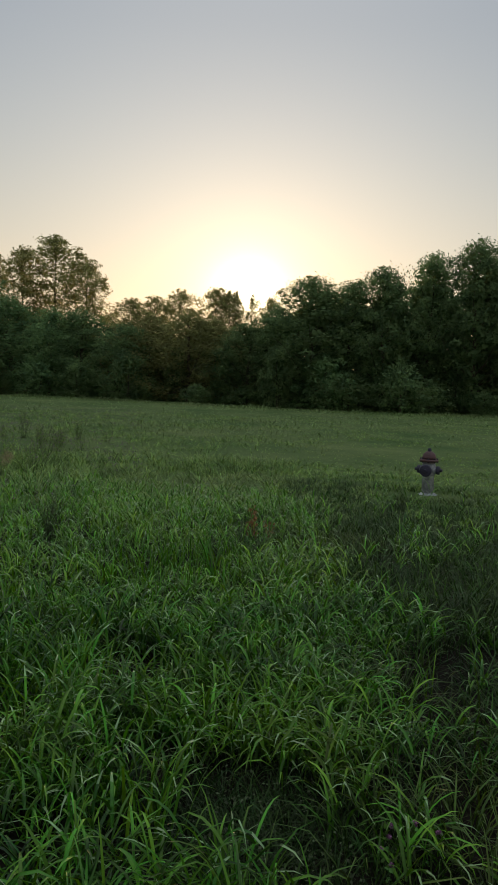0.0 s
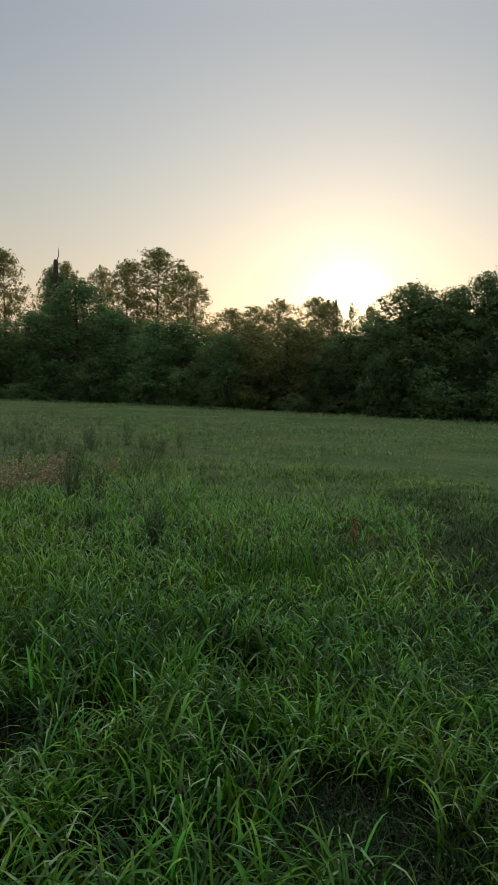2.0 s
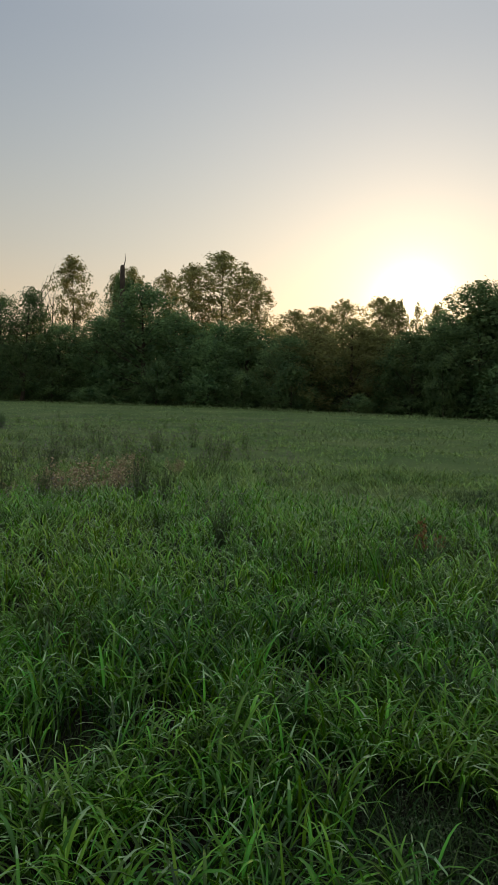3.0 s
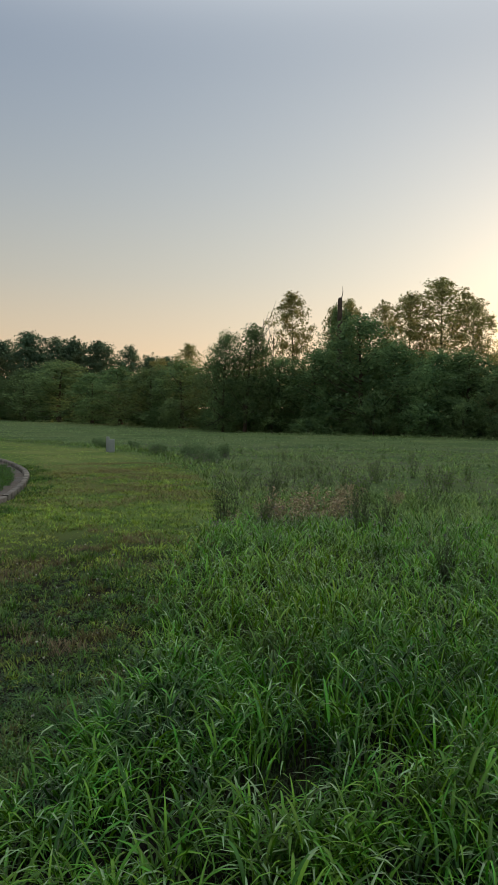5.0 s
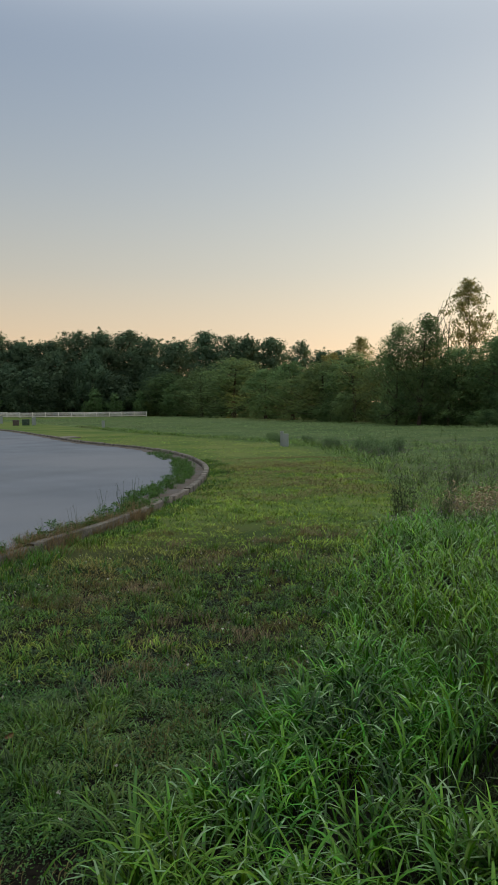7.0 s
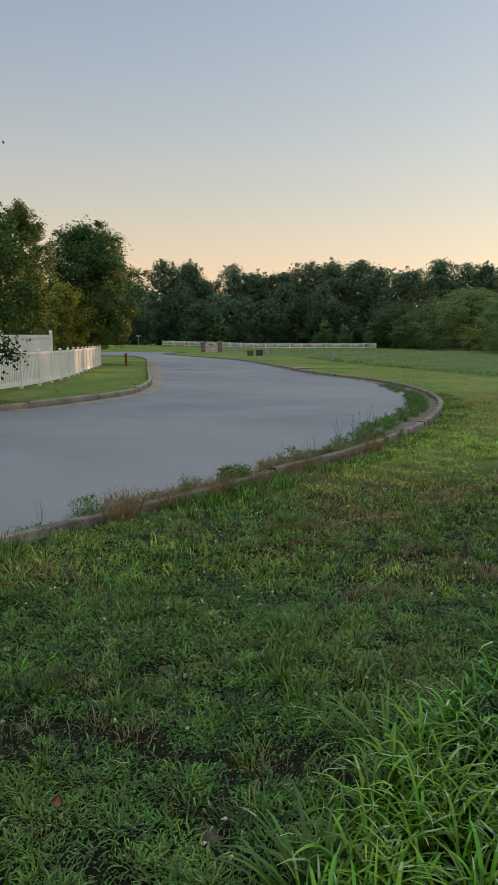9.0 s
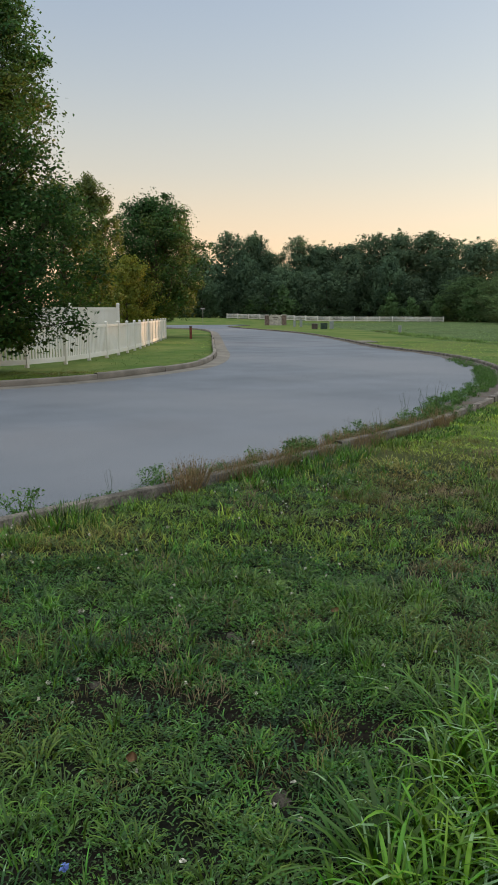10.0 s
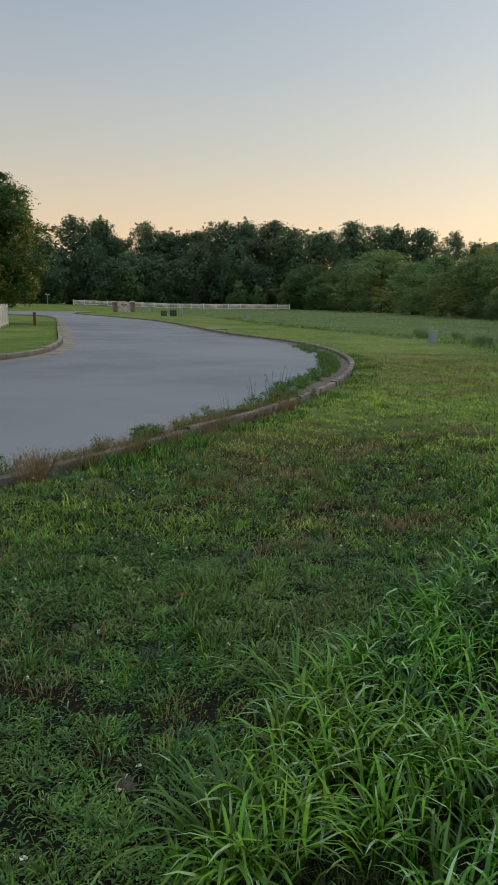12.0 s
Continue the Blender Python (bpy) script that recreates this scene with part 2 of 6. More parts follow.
M_DRYWEED = material("brown_seeding_weed", (0.36, 0.255, 0.135), 0.85, vary=0.25, scale=2, fine=12, bump=0, second=(0.26, 0.19, 0.09), translucent=0.25, island=0.35)
M_SEED = material("mauve_seed_head", (0.24, 0.20, 0.22), 0.85, vary=0.2, scale=6, fine=40, bump=0, translucent=0.3, island=0.3)
M_REED = material("dark_weed_stem", (0.072, 0.105, 0.048), 0.7, vary=0.2, scale=2, fine=12, bump=0, translucent=0.2, island=0.35)
M_RUST = material("dock_seed", (0.30, 0.160, 0.075), 0.85, vary=0.25, scale=4, fine=20, bump=0, translucent=0.25, island=0.4)
M_RUST_PALE = material("withered_leaf", (0.42, 0.35, 0.21), 0.85, vary=0.25, scale=4, fine=20, bump=0, second=(0.31, 0.245, 0.145), island=0.3)
M_WISP = material("seeding_grass", (0.120, 0.165, 0.062), 0.7, vary=0.2, scale=4, fine=20, bump=0, second=(0.085, 0.125, 0.045), translucent=0.3, island=0.3, spec=0.15)
M_PINK = material("clover_flower", (0.30, 0.13, 0.26), 0.7, vary=0.2, scale=20, fine=90, bump=0, translucent=0.2, island=0.3)
M_WHITE_FL = material("pale_flower", (0.62, 0.60, 0.50), 0.8, vary=0.15, scale=20, fine=90, bump=0, translucent=0.2, island=0.25)
M_BLUE_FL = material("blue_flower", (0.25, 0.34, 0.80), 0.7, vary=0.1, scale=20, fine=90, bump=0, translucent=0.2)
M_LEAF = material("dense_leaf", (0.178, 0.285, 0.122), 0.8, vary=0.14, scale=1.1, fine=3, bump=0, second=(0.096, 0.170, 0.082),
                  translucent=0.5, island=0.06, spec=0.05, object_vary=0.26, sharp=0.1)
# pale leaf, its colour raised for sunlight coming through the crowns
M_LEAF_AIRY = material("pale_backlit_leaf", (0.250, 0.270, 0.115), 0.7, vary=0.15, scale=0.4, fine=3, bump=0, second=(0.205, 0.225, 0.095),
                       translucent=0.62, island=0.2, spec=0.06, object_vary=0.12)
M_LEAF_FAR = material("wood_leaf", (0.120, 0.188, 0.106), 0.85, vary=0.12, scale=0.5, fine=1.0, bump=0, second=(0.078, 0.130, 0.082),
                      translucent=0.35, island=0.06, spec=0.03, object_vary=0.22, sharp=0.1)
M_LEAF_PEAR = material("glossy_leaf", (0.046, 0.125, 0.032), 0.45, vary=0.2, scale=0.6, fine=5, bump=0, second=(0.028, 0.080, 0.026),
                       translucent=0.3, island=0.4, spec=0.15, patch=(0.088, 0.135, 0.030), patch_scale=0.35)
# yellow-green leaf, brightened in colour for the low sun on the bush
M_LEAF_GOLD = material("sun_tinted_leaf", (0.215, 0.265, 0.045), 0.55, vary=0.2, scale=0.5, fine=4, bump=0, second=(0.110, 0.160, 0.034),
                       translucent=0.4, island=0.35, spec=0.2)
# green leaf yellowed to carry the sun on the columnar tree
M_LEAF_OLIVE = material("sun_tinted_olive_leaf", (0.105, 0.155, 0.034), 0.5, vary=0.2, scale=0.5, fine=4, bump=0, second=(0.045, 0.085, 0.025),
                        translucent=0.35, island=0.35, spec=0.2)
M_BARK = material("bark", (0.085, 0.066, 0.048), 0.9, vary=0.35, scale=3, fine=22, bump=0.8)
M_ASPHALT = material("worn_asphalt", (0.164, 0.182, 0.206), 0.8, vary=0.26, scale=0.5, fine=70, bump=0.6, second=(0.118, 0.134, 0.155),
                     patch=(0.182, 0.192, 0.208), patch_scale=0.12, spec=0.3)
M_CONCRETE = material("old_concrete", (0.26, 0.235, 0.20), 0.9, vary=0.25, scale=1.6, fine=45, bump=0.5, second=(0.165, 0.15, 0.125), spec=0.2,
                      object_vary=0.1)
M_KERB_OLD = material("stained_concrete", (0.225, 0.205, 0.172), 0.95, vary=0.4, scale=4.0, fine=45, bump=0.9, second=(0.085, 0.078, 0.066), spec=0.12,
                      object_vary=0.2)
M_DIRT = material("gutter_dirt", (0.115, 0.092, 0.070), 0.95, vary=0.4, scale=2.4, fine=40, bump=0.7, second=(0.135, 0.128, 0.12), spec=0.1)
M_VINYL = material("white_vinyl", (0.78, 0.77, 0.74), 0.45, vary=0.04, scale=1.2, fine=25, bump=0.05, second=(0.70, 0.68, 0.62), spec=0.4,
                   object_vary=0.03)
M_SILVER = material("dull_silver_paint", (0.37, 0.39, 0.41), 0.6, 0.0, vary=0.35, scale=14, fine=70, bump=0.5, second=(0.19, 0.21, 0.23))
M_MAROON = material("faded_maroon_paint", (0.105, 0.056, 0.056), 0.6, vary=0.25, scale=9, fine=70, bump=0.4, second=(0.062, 0.036, 0.040))
M_DARKCAP = material("dark_blue_paint", (0.050, 0.050, 0.085), 0.55, vary=0.25, scale=9, fine=70, bump=0.3)
M_PEDESTAL = material("grey_green_plastic", (0.29, 0.33, 0.32), 0.6, vary=0.12, scale=4, fine=50, bump=0.15, second=(0.28, 0.31, 0.29))
M_BOXGREEN = material("dark_green_metal", (0.050, 0.085, 0.060), 0.55, vary=0.15, scale=4, fine=50, bump=0.1)
M_BROWNBOX = material("brown_metal", (0.11, 0.090, 0.075), 0.6, vary=0.2, scale=4, fine=50, bump=0.1)
M_BRICK = material("red_brick", (0.235, 0.170, 0.145), 0.9, vary=0.25, scale=6, fine=30, bump=0.5, object_vary=0.2)
M_STONE = material("pale_stone", (0.58, 0.54, 0.48), 0.85, vary=0.15, scale=3, fine=30, bump=0.3)
M_REDPOST = material("red_brown_post", (0.22, 0.065, 0.045), 0.8, vary=0.3, scale=8, fine=50, bump=0.3)
M_METAL = material("galvanised_steel", (0.42, 0.42, 0.42), 0.45, 0.7, vary=0.15, scale=5, fine=60, bump=0.1)

# ================= mesh helpers =================
rng = np.random.default_rng(7)


def mesh_of(name, verts, loops, starts, totals, mat, smooth=False):
    me = bpy.data.meshes.new(name)
    me.vertices.add(len(verts))
    me.vertices.foreach_set("co", np.asarray(verts, np.float32).ravel())
    me.loops.add(len(loops))
    me.loops.foreach_set("vertex_index", np.asarray(loops, np.int32))
    me.polygons.add(len(starts))
    me.polygons.foreach_set("loop_start", np.asarray(starts, np.int32))
    me.polygons.foreach_set("loop_total", np.asarray(totals, np.int32))
    if smooth:
        me.polygons.foreach_set("use_smooth", np.ones(len(starts), bool))
    me.update(calc_edges=True)
    me.materials.append(mat)
    return me


def quads_mesh(name, verts, quads, mat, smooth=False):
    q = np.asarray(quads, np.int32)
    return mesh_of(name, verts, q.ravel(), np.arange(len(q)) * 4, np.full(len(q), 4), mat, smooth)


def thing(name, label, category, group="", kind="", at=(0, 0, 0)):
    ob = new(name)
    ob.location = at
    return tagged(ob, label, category, group, kind)


def part(name, bm, mat, parent, label="", smooth=False):
    """Link a bmesh as one mesh under a thing or a part."""
    me = bpy.data.meshes.new(name)
    bm.to_mesh(me)
    bm.free()
    me.materials.append(mat)
    if smooth:
        me.polygons.foreach_set("use_smooth", np.ones(len(me.polygons), bool))
    return part_of(name, me, parent, label)


def part_of(name, me, parent, label="", m=None):
    ob = new(name, me)
    ob.parent = parent
    if m is not None:
        ob.matrix_local = m
    if label:
        ob["label"] = label
    return ob


def box(size, at=(0, 0, 0), bevel=0.0, bm=None, turn=0.0, top=1.0):
    """A bevelled box standing on its base; top: how much the upper face is scaled."""
    bm2 = bmesh.new()
    bmesh.ops.create_cube(bm2, size=1)
    for v in bm2.verts:
        k = top if v.co.z > 0 else 1
        v.co = (v.co.x * size[0] * k, v.co.y * size[1] * k, (v.co.z + 0.5) * size[2])
    if bevel:
        bmesh.ops.bevel(bm2, geom=bm2.edges[:], offset=bevel, segments=2, affect="EDGES")
    bmesh.ops.transform(bm2, matrix=pose(*at, 0, 0, turn), verts=bm2.verts)
    if bm is None:
        return bm2
    me = bpy.data.meshes.new("tmp")
    bm2.to_mesh(me)
    bm2.free()
    bm.from_mesh(me)
    bpy.data.meshes.remove(me)
    return bm


def lathe(profile, seg=24, m=None):
    """A turned body from (radius, height) pairs."""
    bm = bmesh.new()
    rings = []
    for r, z in profile:
        rings.append([bm.verts.new((r * math.cos(2 * math.pi * k / seg), r * math.sin(2 * math.pi * k / seg), z)) for k in range(seg)])
    for a, b in zip(rings, rings[1:]):
        for k in range(seg):
            bm.faces.new((a[k], a[(k + 1) % seg], b[(k + 1) % seg], b[k]))
    bm.faces.new(list(reversed(rings[0])))
    bm.faces.new(rings[-1])
    if m is not None:
        bmesh.ops.transform(bm, matrix=m, verts=bm.verts)
    return bm


def tubes(paths, sides=6):
    """Tapered tubes: each path is (points, radii). Returns verts and quads."""
    V, Q = [], []
    for pts, rad in paths:
        pts = np.asarray(pts, float)
        base = len(V)
        for k, (p, r) in enumerate(zip(pts, rad)):
            d = pts[min(k + 1, len(pts) - 1)] - pts[max(k - 1, 0)]
            d = d / (np.linalg.norm(d) + 1e-9)
            a = np.cross(d, [0.31, 0.95, 0.05])
            a /= np.linalg.norm(a) + 1e-9
            b = np.cross(d, a)
            for s in range(sides):
                an = 2 * math.pi * s / sides
                V.append(p + r * (math.cos(an) * a + math.sin(an) * b))
        for k in range(len(pts) - 1):
            for s in range(sides):
                i, j = base + k * sides + s, base + k * sides + (s + 1) % sides
                Q.append((i, j, j + sides, i + sides))
    return np.array(V), np.array(Q)


def leaf_cloud(centres, radii, counts, size, flat=0.55, rs=None, droop=0.25, aspect=0.5, soft=None, normals=None):
    """Many small pointed leaves round the twig ends. Returns verts and quads."""
    rs = rs or rng
    c = np.repeat(np.asarray(centres, float), counts, axis=0)
    r = np.repeat(np.asarray(radii, float), counts)
    n = len(c)
    d = rs.normal(size=(n, 3))
    d /= np.linalg.norm(d, axis=1)[:, None]
    u = rs.random(n) ** 0.45
    p = c + d * (r * u)[:, None] * np.array([1, 1, 0.8])
    nrm = d * 0.6 + rs.normal(size=(n, 3)) * flat + np.array([0, 0, 0.35])
    nrm /= np.linalg.norm(nrm, axis=1)[:, None]
    ax = rs.normal(size=(n, 3)) + d * 0.5 - np.array([0, 0, droop])
    ax -= nrm * (ax * nrm).sum(1)[:, None]
    ax /= np.linalg.norm(ax, axis=1)[:, None]
    sd = np.cross(nrm, ax)
    s = size * (0.6 + 0.8 * rs.random(n))[:, None]
    if soft is not None:
        # turn leaf and shading normal out of clump and crown, to soften the shade
        out = d * 0.6 + rs.normal(size=(n, 3)) * 0.12
        ctr = (p - soft[0]) / soft[1]
        out += 0.75 * ctr / (np.linalg.norm(ctr, axis=1)[:, None] + 1e-6) + np.array([0, 0, 0.15])
        out /= np.linalg.norm(out, axis=1)[:, None]
        flip = np.where((nrm * out).sum(1) < 0, -1.0, 1.0)
        nrm, sd = nrm * flip[:, None], sd * flip[:, None]
        normals.append(np.repeat(out, 4, axis=0))
    V = np.stack([p - ax * s * 0.5, p - sd * s * aspect * 0.5 + nrm * s * 0.08, p + ax * s * 0.5, p + sd * s * aspect * 0.5 + nrm * s * 0.08], 1).reshape(-1, 3)
    return V, np.arange(4 * n).reshape(-1, 4)


def blades(name, xy, height, width, lean, seg, mat, ground=None, rs=None, splay=None, stiff=2.0, flat=0.0, highlight=None, root_z=None, fold=0.0):
    """One mesh of grass blades: strips that rise, arch over and droop, one per root point. lean: how far the tip bends over.
    root_z: height on a stem where each springs from; fold: depth of the groove along the midrib."""
    rs = rs or rng
    xy = np.asarray(xy, float)
    n = len(xy)
    z0 = ground(xy[:, 0], xy[:, 1]) if ground else np.zeros(n)
    phi = rs.random(n) * 2 * math.pi if splay is None else splay
    way = np.stack([np.cos(phi), np.sin(phi)], 1)
    h, w, ln = (np.broadcast_to(np.asarray(a, float), (n,)) for a in (height, width, lean))
    tw = phi + math.pi / 2 + rs.normal(size=n) * 0.45
    side = np.stack([np.cos(tw), np.sin(tw)], 1)
    start = (0.10 + 0.30 * rs.random(n)) * np.minimum(1, 0.5 + ln) + flat * (0.4 + 0.8 * rs.random(n))
    bend = 2.3 * ln * (0.5 + 0.7 * rs.random(n))
    length = h * (1 + 0.35 * ln)
    off, z, rows, th = np.zeros(n), z0 - 0.01 + (0 if root_z is None else root_z), [], start
    for k in range(seg + 1):
        s = k / seg
        if k:
            th = start + bend * ((k - 0.5) / seg) ** stiff
            off, z = off + np.sin(th) * length / seg, z + np.cos(th) * length / seg
        root = xy + off[:, None] * way
        if k < seg:
            half = w * 0.5 * min(1.0, 0.6 + 1.6 * s) * (1 - s ** 3.2)
            tip = 0.12 * half * np.sin(phi * 3)
            rows.append(np.concatenate([root - side * half[:, None], (z + tip)[:, None]], 1))
            if fold:
                dip = fold * half
                rows.append(np.concatenate([root + way * (np.cos(th) * dip)[:, None], (z - np.sin(th) * dip)[:, None]], 1))
            rows.append(np.concatenate([root + side * half[:, None], (z - tip)[:, None]], 1))
        else:
            rows.append(np.concatenate([root, z[:, None]], 1))
    V = np.stack(rows, 1)
    V[:, :, 2] = np.maximum(V[:, :, 2], (z0 - 0.01)[:, None])
    per = V.shape[1]
    base = (np.arange(n) * per)[:, None]
    m = 3 if fold else 2                                   # points across the blade
    quads = np.array([(m * k + j, m * k + j + 1, m * k + m + j + 1, m * k + m + j) for k in range(seg - 1) for j in range(m - 1)], int).reshape(-1)
    ends = np.array([(m * (seg - 1) + j, m * (seg - 1) + j + 1, m * seg) for j in range(m - 1)], int).reshape(-1)
    pat = np.concatenate([quads, ends]).astype(int)
    loops = (base + pat[None, :]).ravel()
    tot = np.tile(np.array([4] * ((seg - 1) * (m - 1)) + [3] * (m - 1)), n)
    starts = np.concatenate([[0], np.cumsum(tot)[:-1]])
    me = mesh_of(name, V.reshape(-1, 3), loops, starts, tot, mat, smooth=True)
    if highlight:
        # pale highlights are painted on the bent-over ends of some blades
        me.materials.append(highlight[0])
        highlit = rs.random(n) < highlight[1]
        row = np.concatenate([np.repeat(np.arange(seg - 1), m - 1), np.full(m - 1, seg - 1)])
        slot = highlit[:, None] & (row >= seg * highlight[2])[None, :]
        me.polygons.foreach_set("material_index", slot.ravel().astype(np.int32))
    return me


def leafy_culms(name, xy, height, per, length, width, mat, seg, ground, rs=None, fold=0.0, highlight=None, droop=(0.55, 0.75), stiff=1.7):
    """Leaves springing in turn from the two sides of upright grass stems, each rising and then arching over."""
    rs = rs or rng
    n = len(xy)
    turn0 = rs.random(n) * 2 * math.pi
    tilt = rs.normal(size=(n, 2)) * 0.16
    k = np.tile(np.arange(per), n)
    f = (k + 0.3 + 0.5 * rs.random(n * per)) / per
    h = np.repeat(np.broadcast_to(np.asarray(height, float), (n,)), per)
    at = np.repeat(xy, per, axis=0) + np.repeat(tilt, per, axis=0) * (h * f)[:, None]
    phi = np.repeat(turn0, per) + k * math.pi + rs.normal(size=n * per) * 0.5
    size = length * (0.55 + 0.6 * rs.random(n * per)) * (1.1 - 0.25 * f)
    return blades(name, at, size, width * (0.55 + 0.7 * rs.random(n * per)), droop[0] + droop[1] * rs.random(n * per), seg, mat, ground, rs=rs,
                  splay=phi, stiff=stiff, flat=0.3, highlight=highlight, root_z=h * f * 0.85, fold=fold)


def stuff(name, me, label, category):
    return tagged(new(name, me), label, category, kind="stuff")


# ================= plan =================
# near edge of the street (face of the kerb), from beside the viewer to the far junction
NEAR_EDGE = [(-6.6, -40), (-6.0, -14), (-5.8, -4), (-6.0, 0.2), (-6.2, 0.9), (-6.45, 1.65), (-6.8, 2.5), (-7.3, 3.7), (-7.8, 4.75), (-8.35, 6.1), (-8.95, 7.2),
             (-9.5, 8.1), (-10.4, 9.55), (-11.4, 10.9), (-12.7, 12.45), (-13.9, 13.75), (-15.2, 14.9), (-16.8, 16.15), (-18.6, 17.4), (-21.2, 18.8), (-24.3, 20.2),
             (-27.4, 21.1), (-31.1, 22.2), (-38.4, 25.4), (-48.7, 29.8), (-57.9, 32.9), (-73.0, 36.6), (-84.0, 39.2), (-90.5, 42.0), (-94.5, 47.0)]
# edge of the lawn across the street, from beside the viewer to its far corner, then along the cross street
LAWN_EDGE = [(-17.9, -40), (-17.5, -12), (-17.4, -1), (-17.65, 1.9), (-17.9, 2.95), (-18.45, 4.35), (-18.95, 5.25), (-19.65, 6.2), (-20.55, 7.35), (-21.9, 8.75),
             (-24.1, 10.2), (-26.8, 11.6), (-29.4, 12.8), (-32.0, 13.9), (-39.6, 17.2), (-51.8, 22.5), (-63.1, 27.2), (-72.0, 29.8), (-79.0, 29.0), (-82.0, 24.0), (-84.0, 10.0), (-85.0, -40)]
CROSS_FAR = [(-99.0, -40), (-102.0, 10.0), (-107.0, 43.0), (-104.0, 50.5)]
ROAD = NEAR_EDGE + CROSS_FAR[::-1] + LAWN_EDGE[::-1]
# border between the mown strip and the tall meadow
MOWN_EDGE = [(-0.9, -6), (-1.0, -0.6), (-1.5, 0.5), (-2.15, 1.5), (-2.7, 2.9), (-3.1, 4.2), (-4.0, 5.7), (-4.9, 7.8), (-5.6, 9.4), (-6.7, 11.4), (-8.5, 13.8), (-11.2, 17.2),
             (-14.2, 20.4), (-18.4, 23.8), (-22.7, 26.6), (-27.5, 28.2), (-36.0, 30.8), (-45.8, 34.9), (-60.0, 42.0), (-85.0, 52.0), (-110, 60)]


def seg_dist(x, y, poly, closed=False):
    p = np.asarray(poly, float)
    a, b = (p, np.roll(p, -1, 0)) if closed else (p[:-1], p[1:])
    best = np.full(np.shape(x), 1e9)
    for (ax, ay), (bx, by) in zip(a, b):
        dx, dy = bx - ax, by - ay
        t = np.clip(((x - ax) * dx + (y - ay) * dy) / (dx * dx + dy * dy), 0, 1)
        best = np.minimum(best, np.hypot(x - ax - t * dx, y - ay - t * dy))
    return best


def inside(x, y, poly):
    p = np.asarray(poly, float)
    r = np.zeros(np.shape(x), bool)
    for (ax, ay), (bx, by) in zip(p, np.roll(p, -1, 0)):
        if ay == by:
            continue
        c = (ay > y) != (by > y)
        r ^= c & (x < (bx - ax) * (y - ay) / (by - ay) + ax)
    return r


def road_depth(x, y):
    """Metres inside the street; negative outside."""
    d = seg_dist(x, y, ROAD, True)
    return np.where(inside(x, y, ROAD), d, -d)


MEADOW = MOWN_EDGE + [(-110, 400), (400, 400), (400, -6)]


def meadow_depth(x, y):
    d = seg_dist(x, y, MOWN_EDGE)
    return np.where(inside(x, y, MEADOW), d, -d)


def far_rise(x, y):
    """The land lifts gently beyond the cross street."""
    az = np.degrees(np.arctan2(-np.asarray(x, float), y))
    s = np.clip((np.hypot(x, y) - 112) / 40, 0, 1)
    return s * s * (3 - 2 * s) * np.interp(az, [38, 46, 58, 66, 76, 95], [0.0, 0.05, 0.1, 0.75, 1.1, 0.0])


def ground_z(x, y):
    x, y = np.asarray(x, float), np.asarray(y, float)
    z = 0.022 * np.sin(x * 0.9 + 1.3 * np.sin(y * 0.5)) + 0.02 * np.sin(y * 1.1 + 0.8 * np.sin(x * 0.7)) - 0.02
    far = np.clip((np.hypot(x, y) - 25) / 30, 0, 1)
    z = z * (1 - far) + far_rise(x, y)
    d = road_depth(x, y)
    z = z - np.where((d < 0) & (x > -30), 0.035 * np.exp(-(d / 0.4) ** 2), 0.0)
    k = np.clip((d - 0.02) / 0.4, 0, 1)
    return np.where(d > 0, z * (1 - k) - 0.42 * k, z)


ROAD_Z = -0.03

# ================= large structure =================


def smooth_line(poly, step=0.5):
    """Even points along a rounded polyline."""
    p = np.asarray(poly, float)
    q = [p[0]]
    for k in range(len(p) - 1):
        a, b, c, d = p[max(k - 1, 0)], p[k], p[k + 1], p[min(k + 2, len(p) - 1)]
        n = max(2, int(np.linalg.norm(c - b) / step))
        for s in np.arange(1, n + 1) / n:
            q.append(0.5 * (2 * b + (c - a) * s + (2 * a - 5 * b + 4 * c - d) * s * s + (3 * b - a - 3 * c + d) * s ** 3))
    q = np.array(q)
    l = np.concatenate([[0], np.cumsum(np.linalg.norm(np.diff(q, axis=0), axis=1))])
    n = max(2, int(l[-1] / step))
    t = np.linspace(0, l[-1], n + 1)
    return np.stack([np.interp(t, l, q[:, 0]), np.interp(t, l, q[:, 1])], 1)


def sweep(line, profile, closed=True):
    """A profile of (offset to the left, height) drawn along a line."""
    d = np.gradient(line, axis=0)
    d /= np.linalg.norm(d, axis=1)[:, None]
    nrm = np.stack([-d[:, 1], d[:, 0]], 1)
    m = len(profile)
    V = np.array([[*(p + n * o), z] for p, n in zip(line, nrm) for o, z in profile])
    Q = []
    for k in range(len(line) - 1):
        for j in range(m if closed else m - 1):
            a, b = k * m + j, k * m + (j + 1) % m
            Q.append((a, b, b + m, a + m))
    return V, np.array(Q)


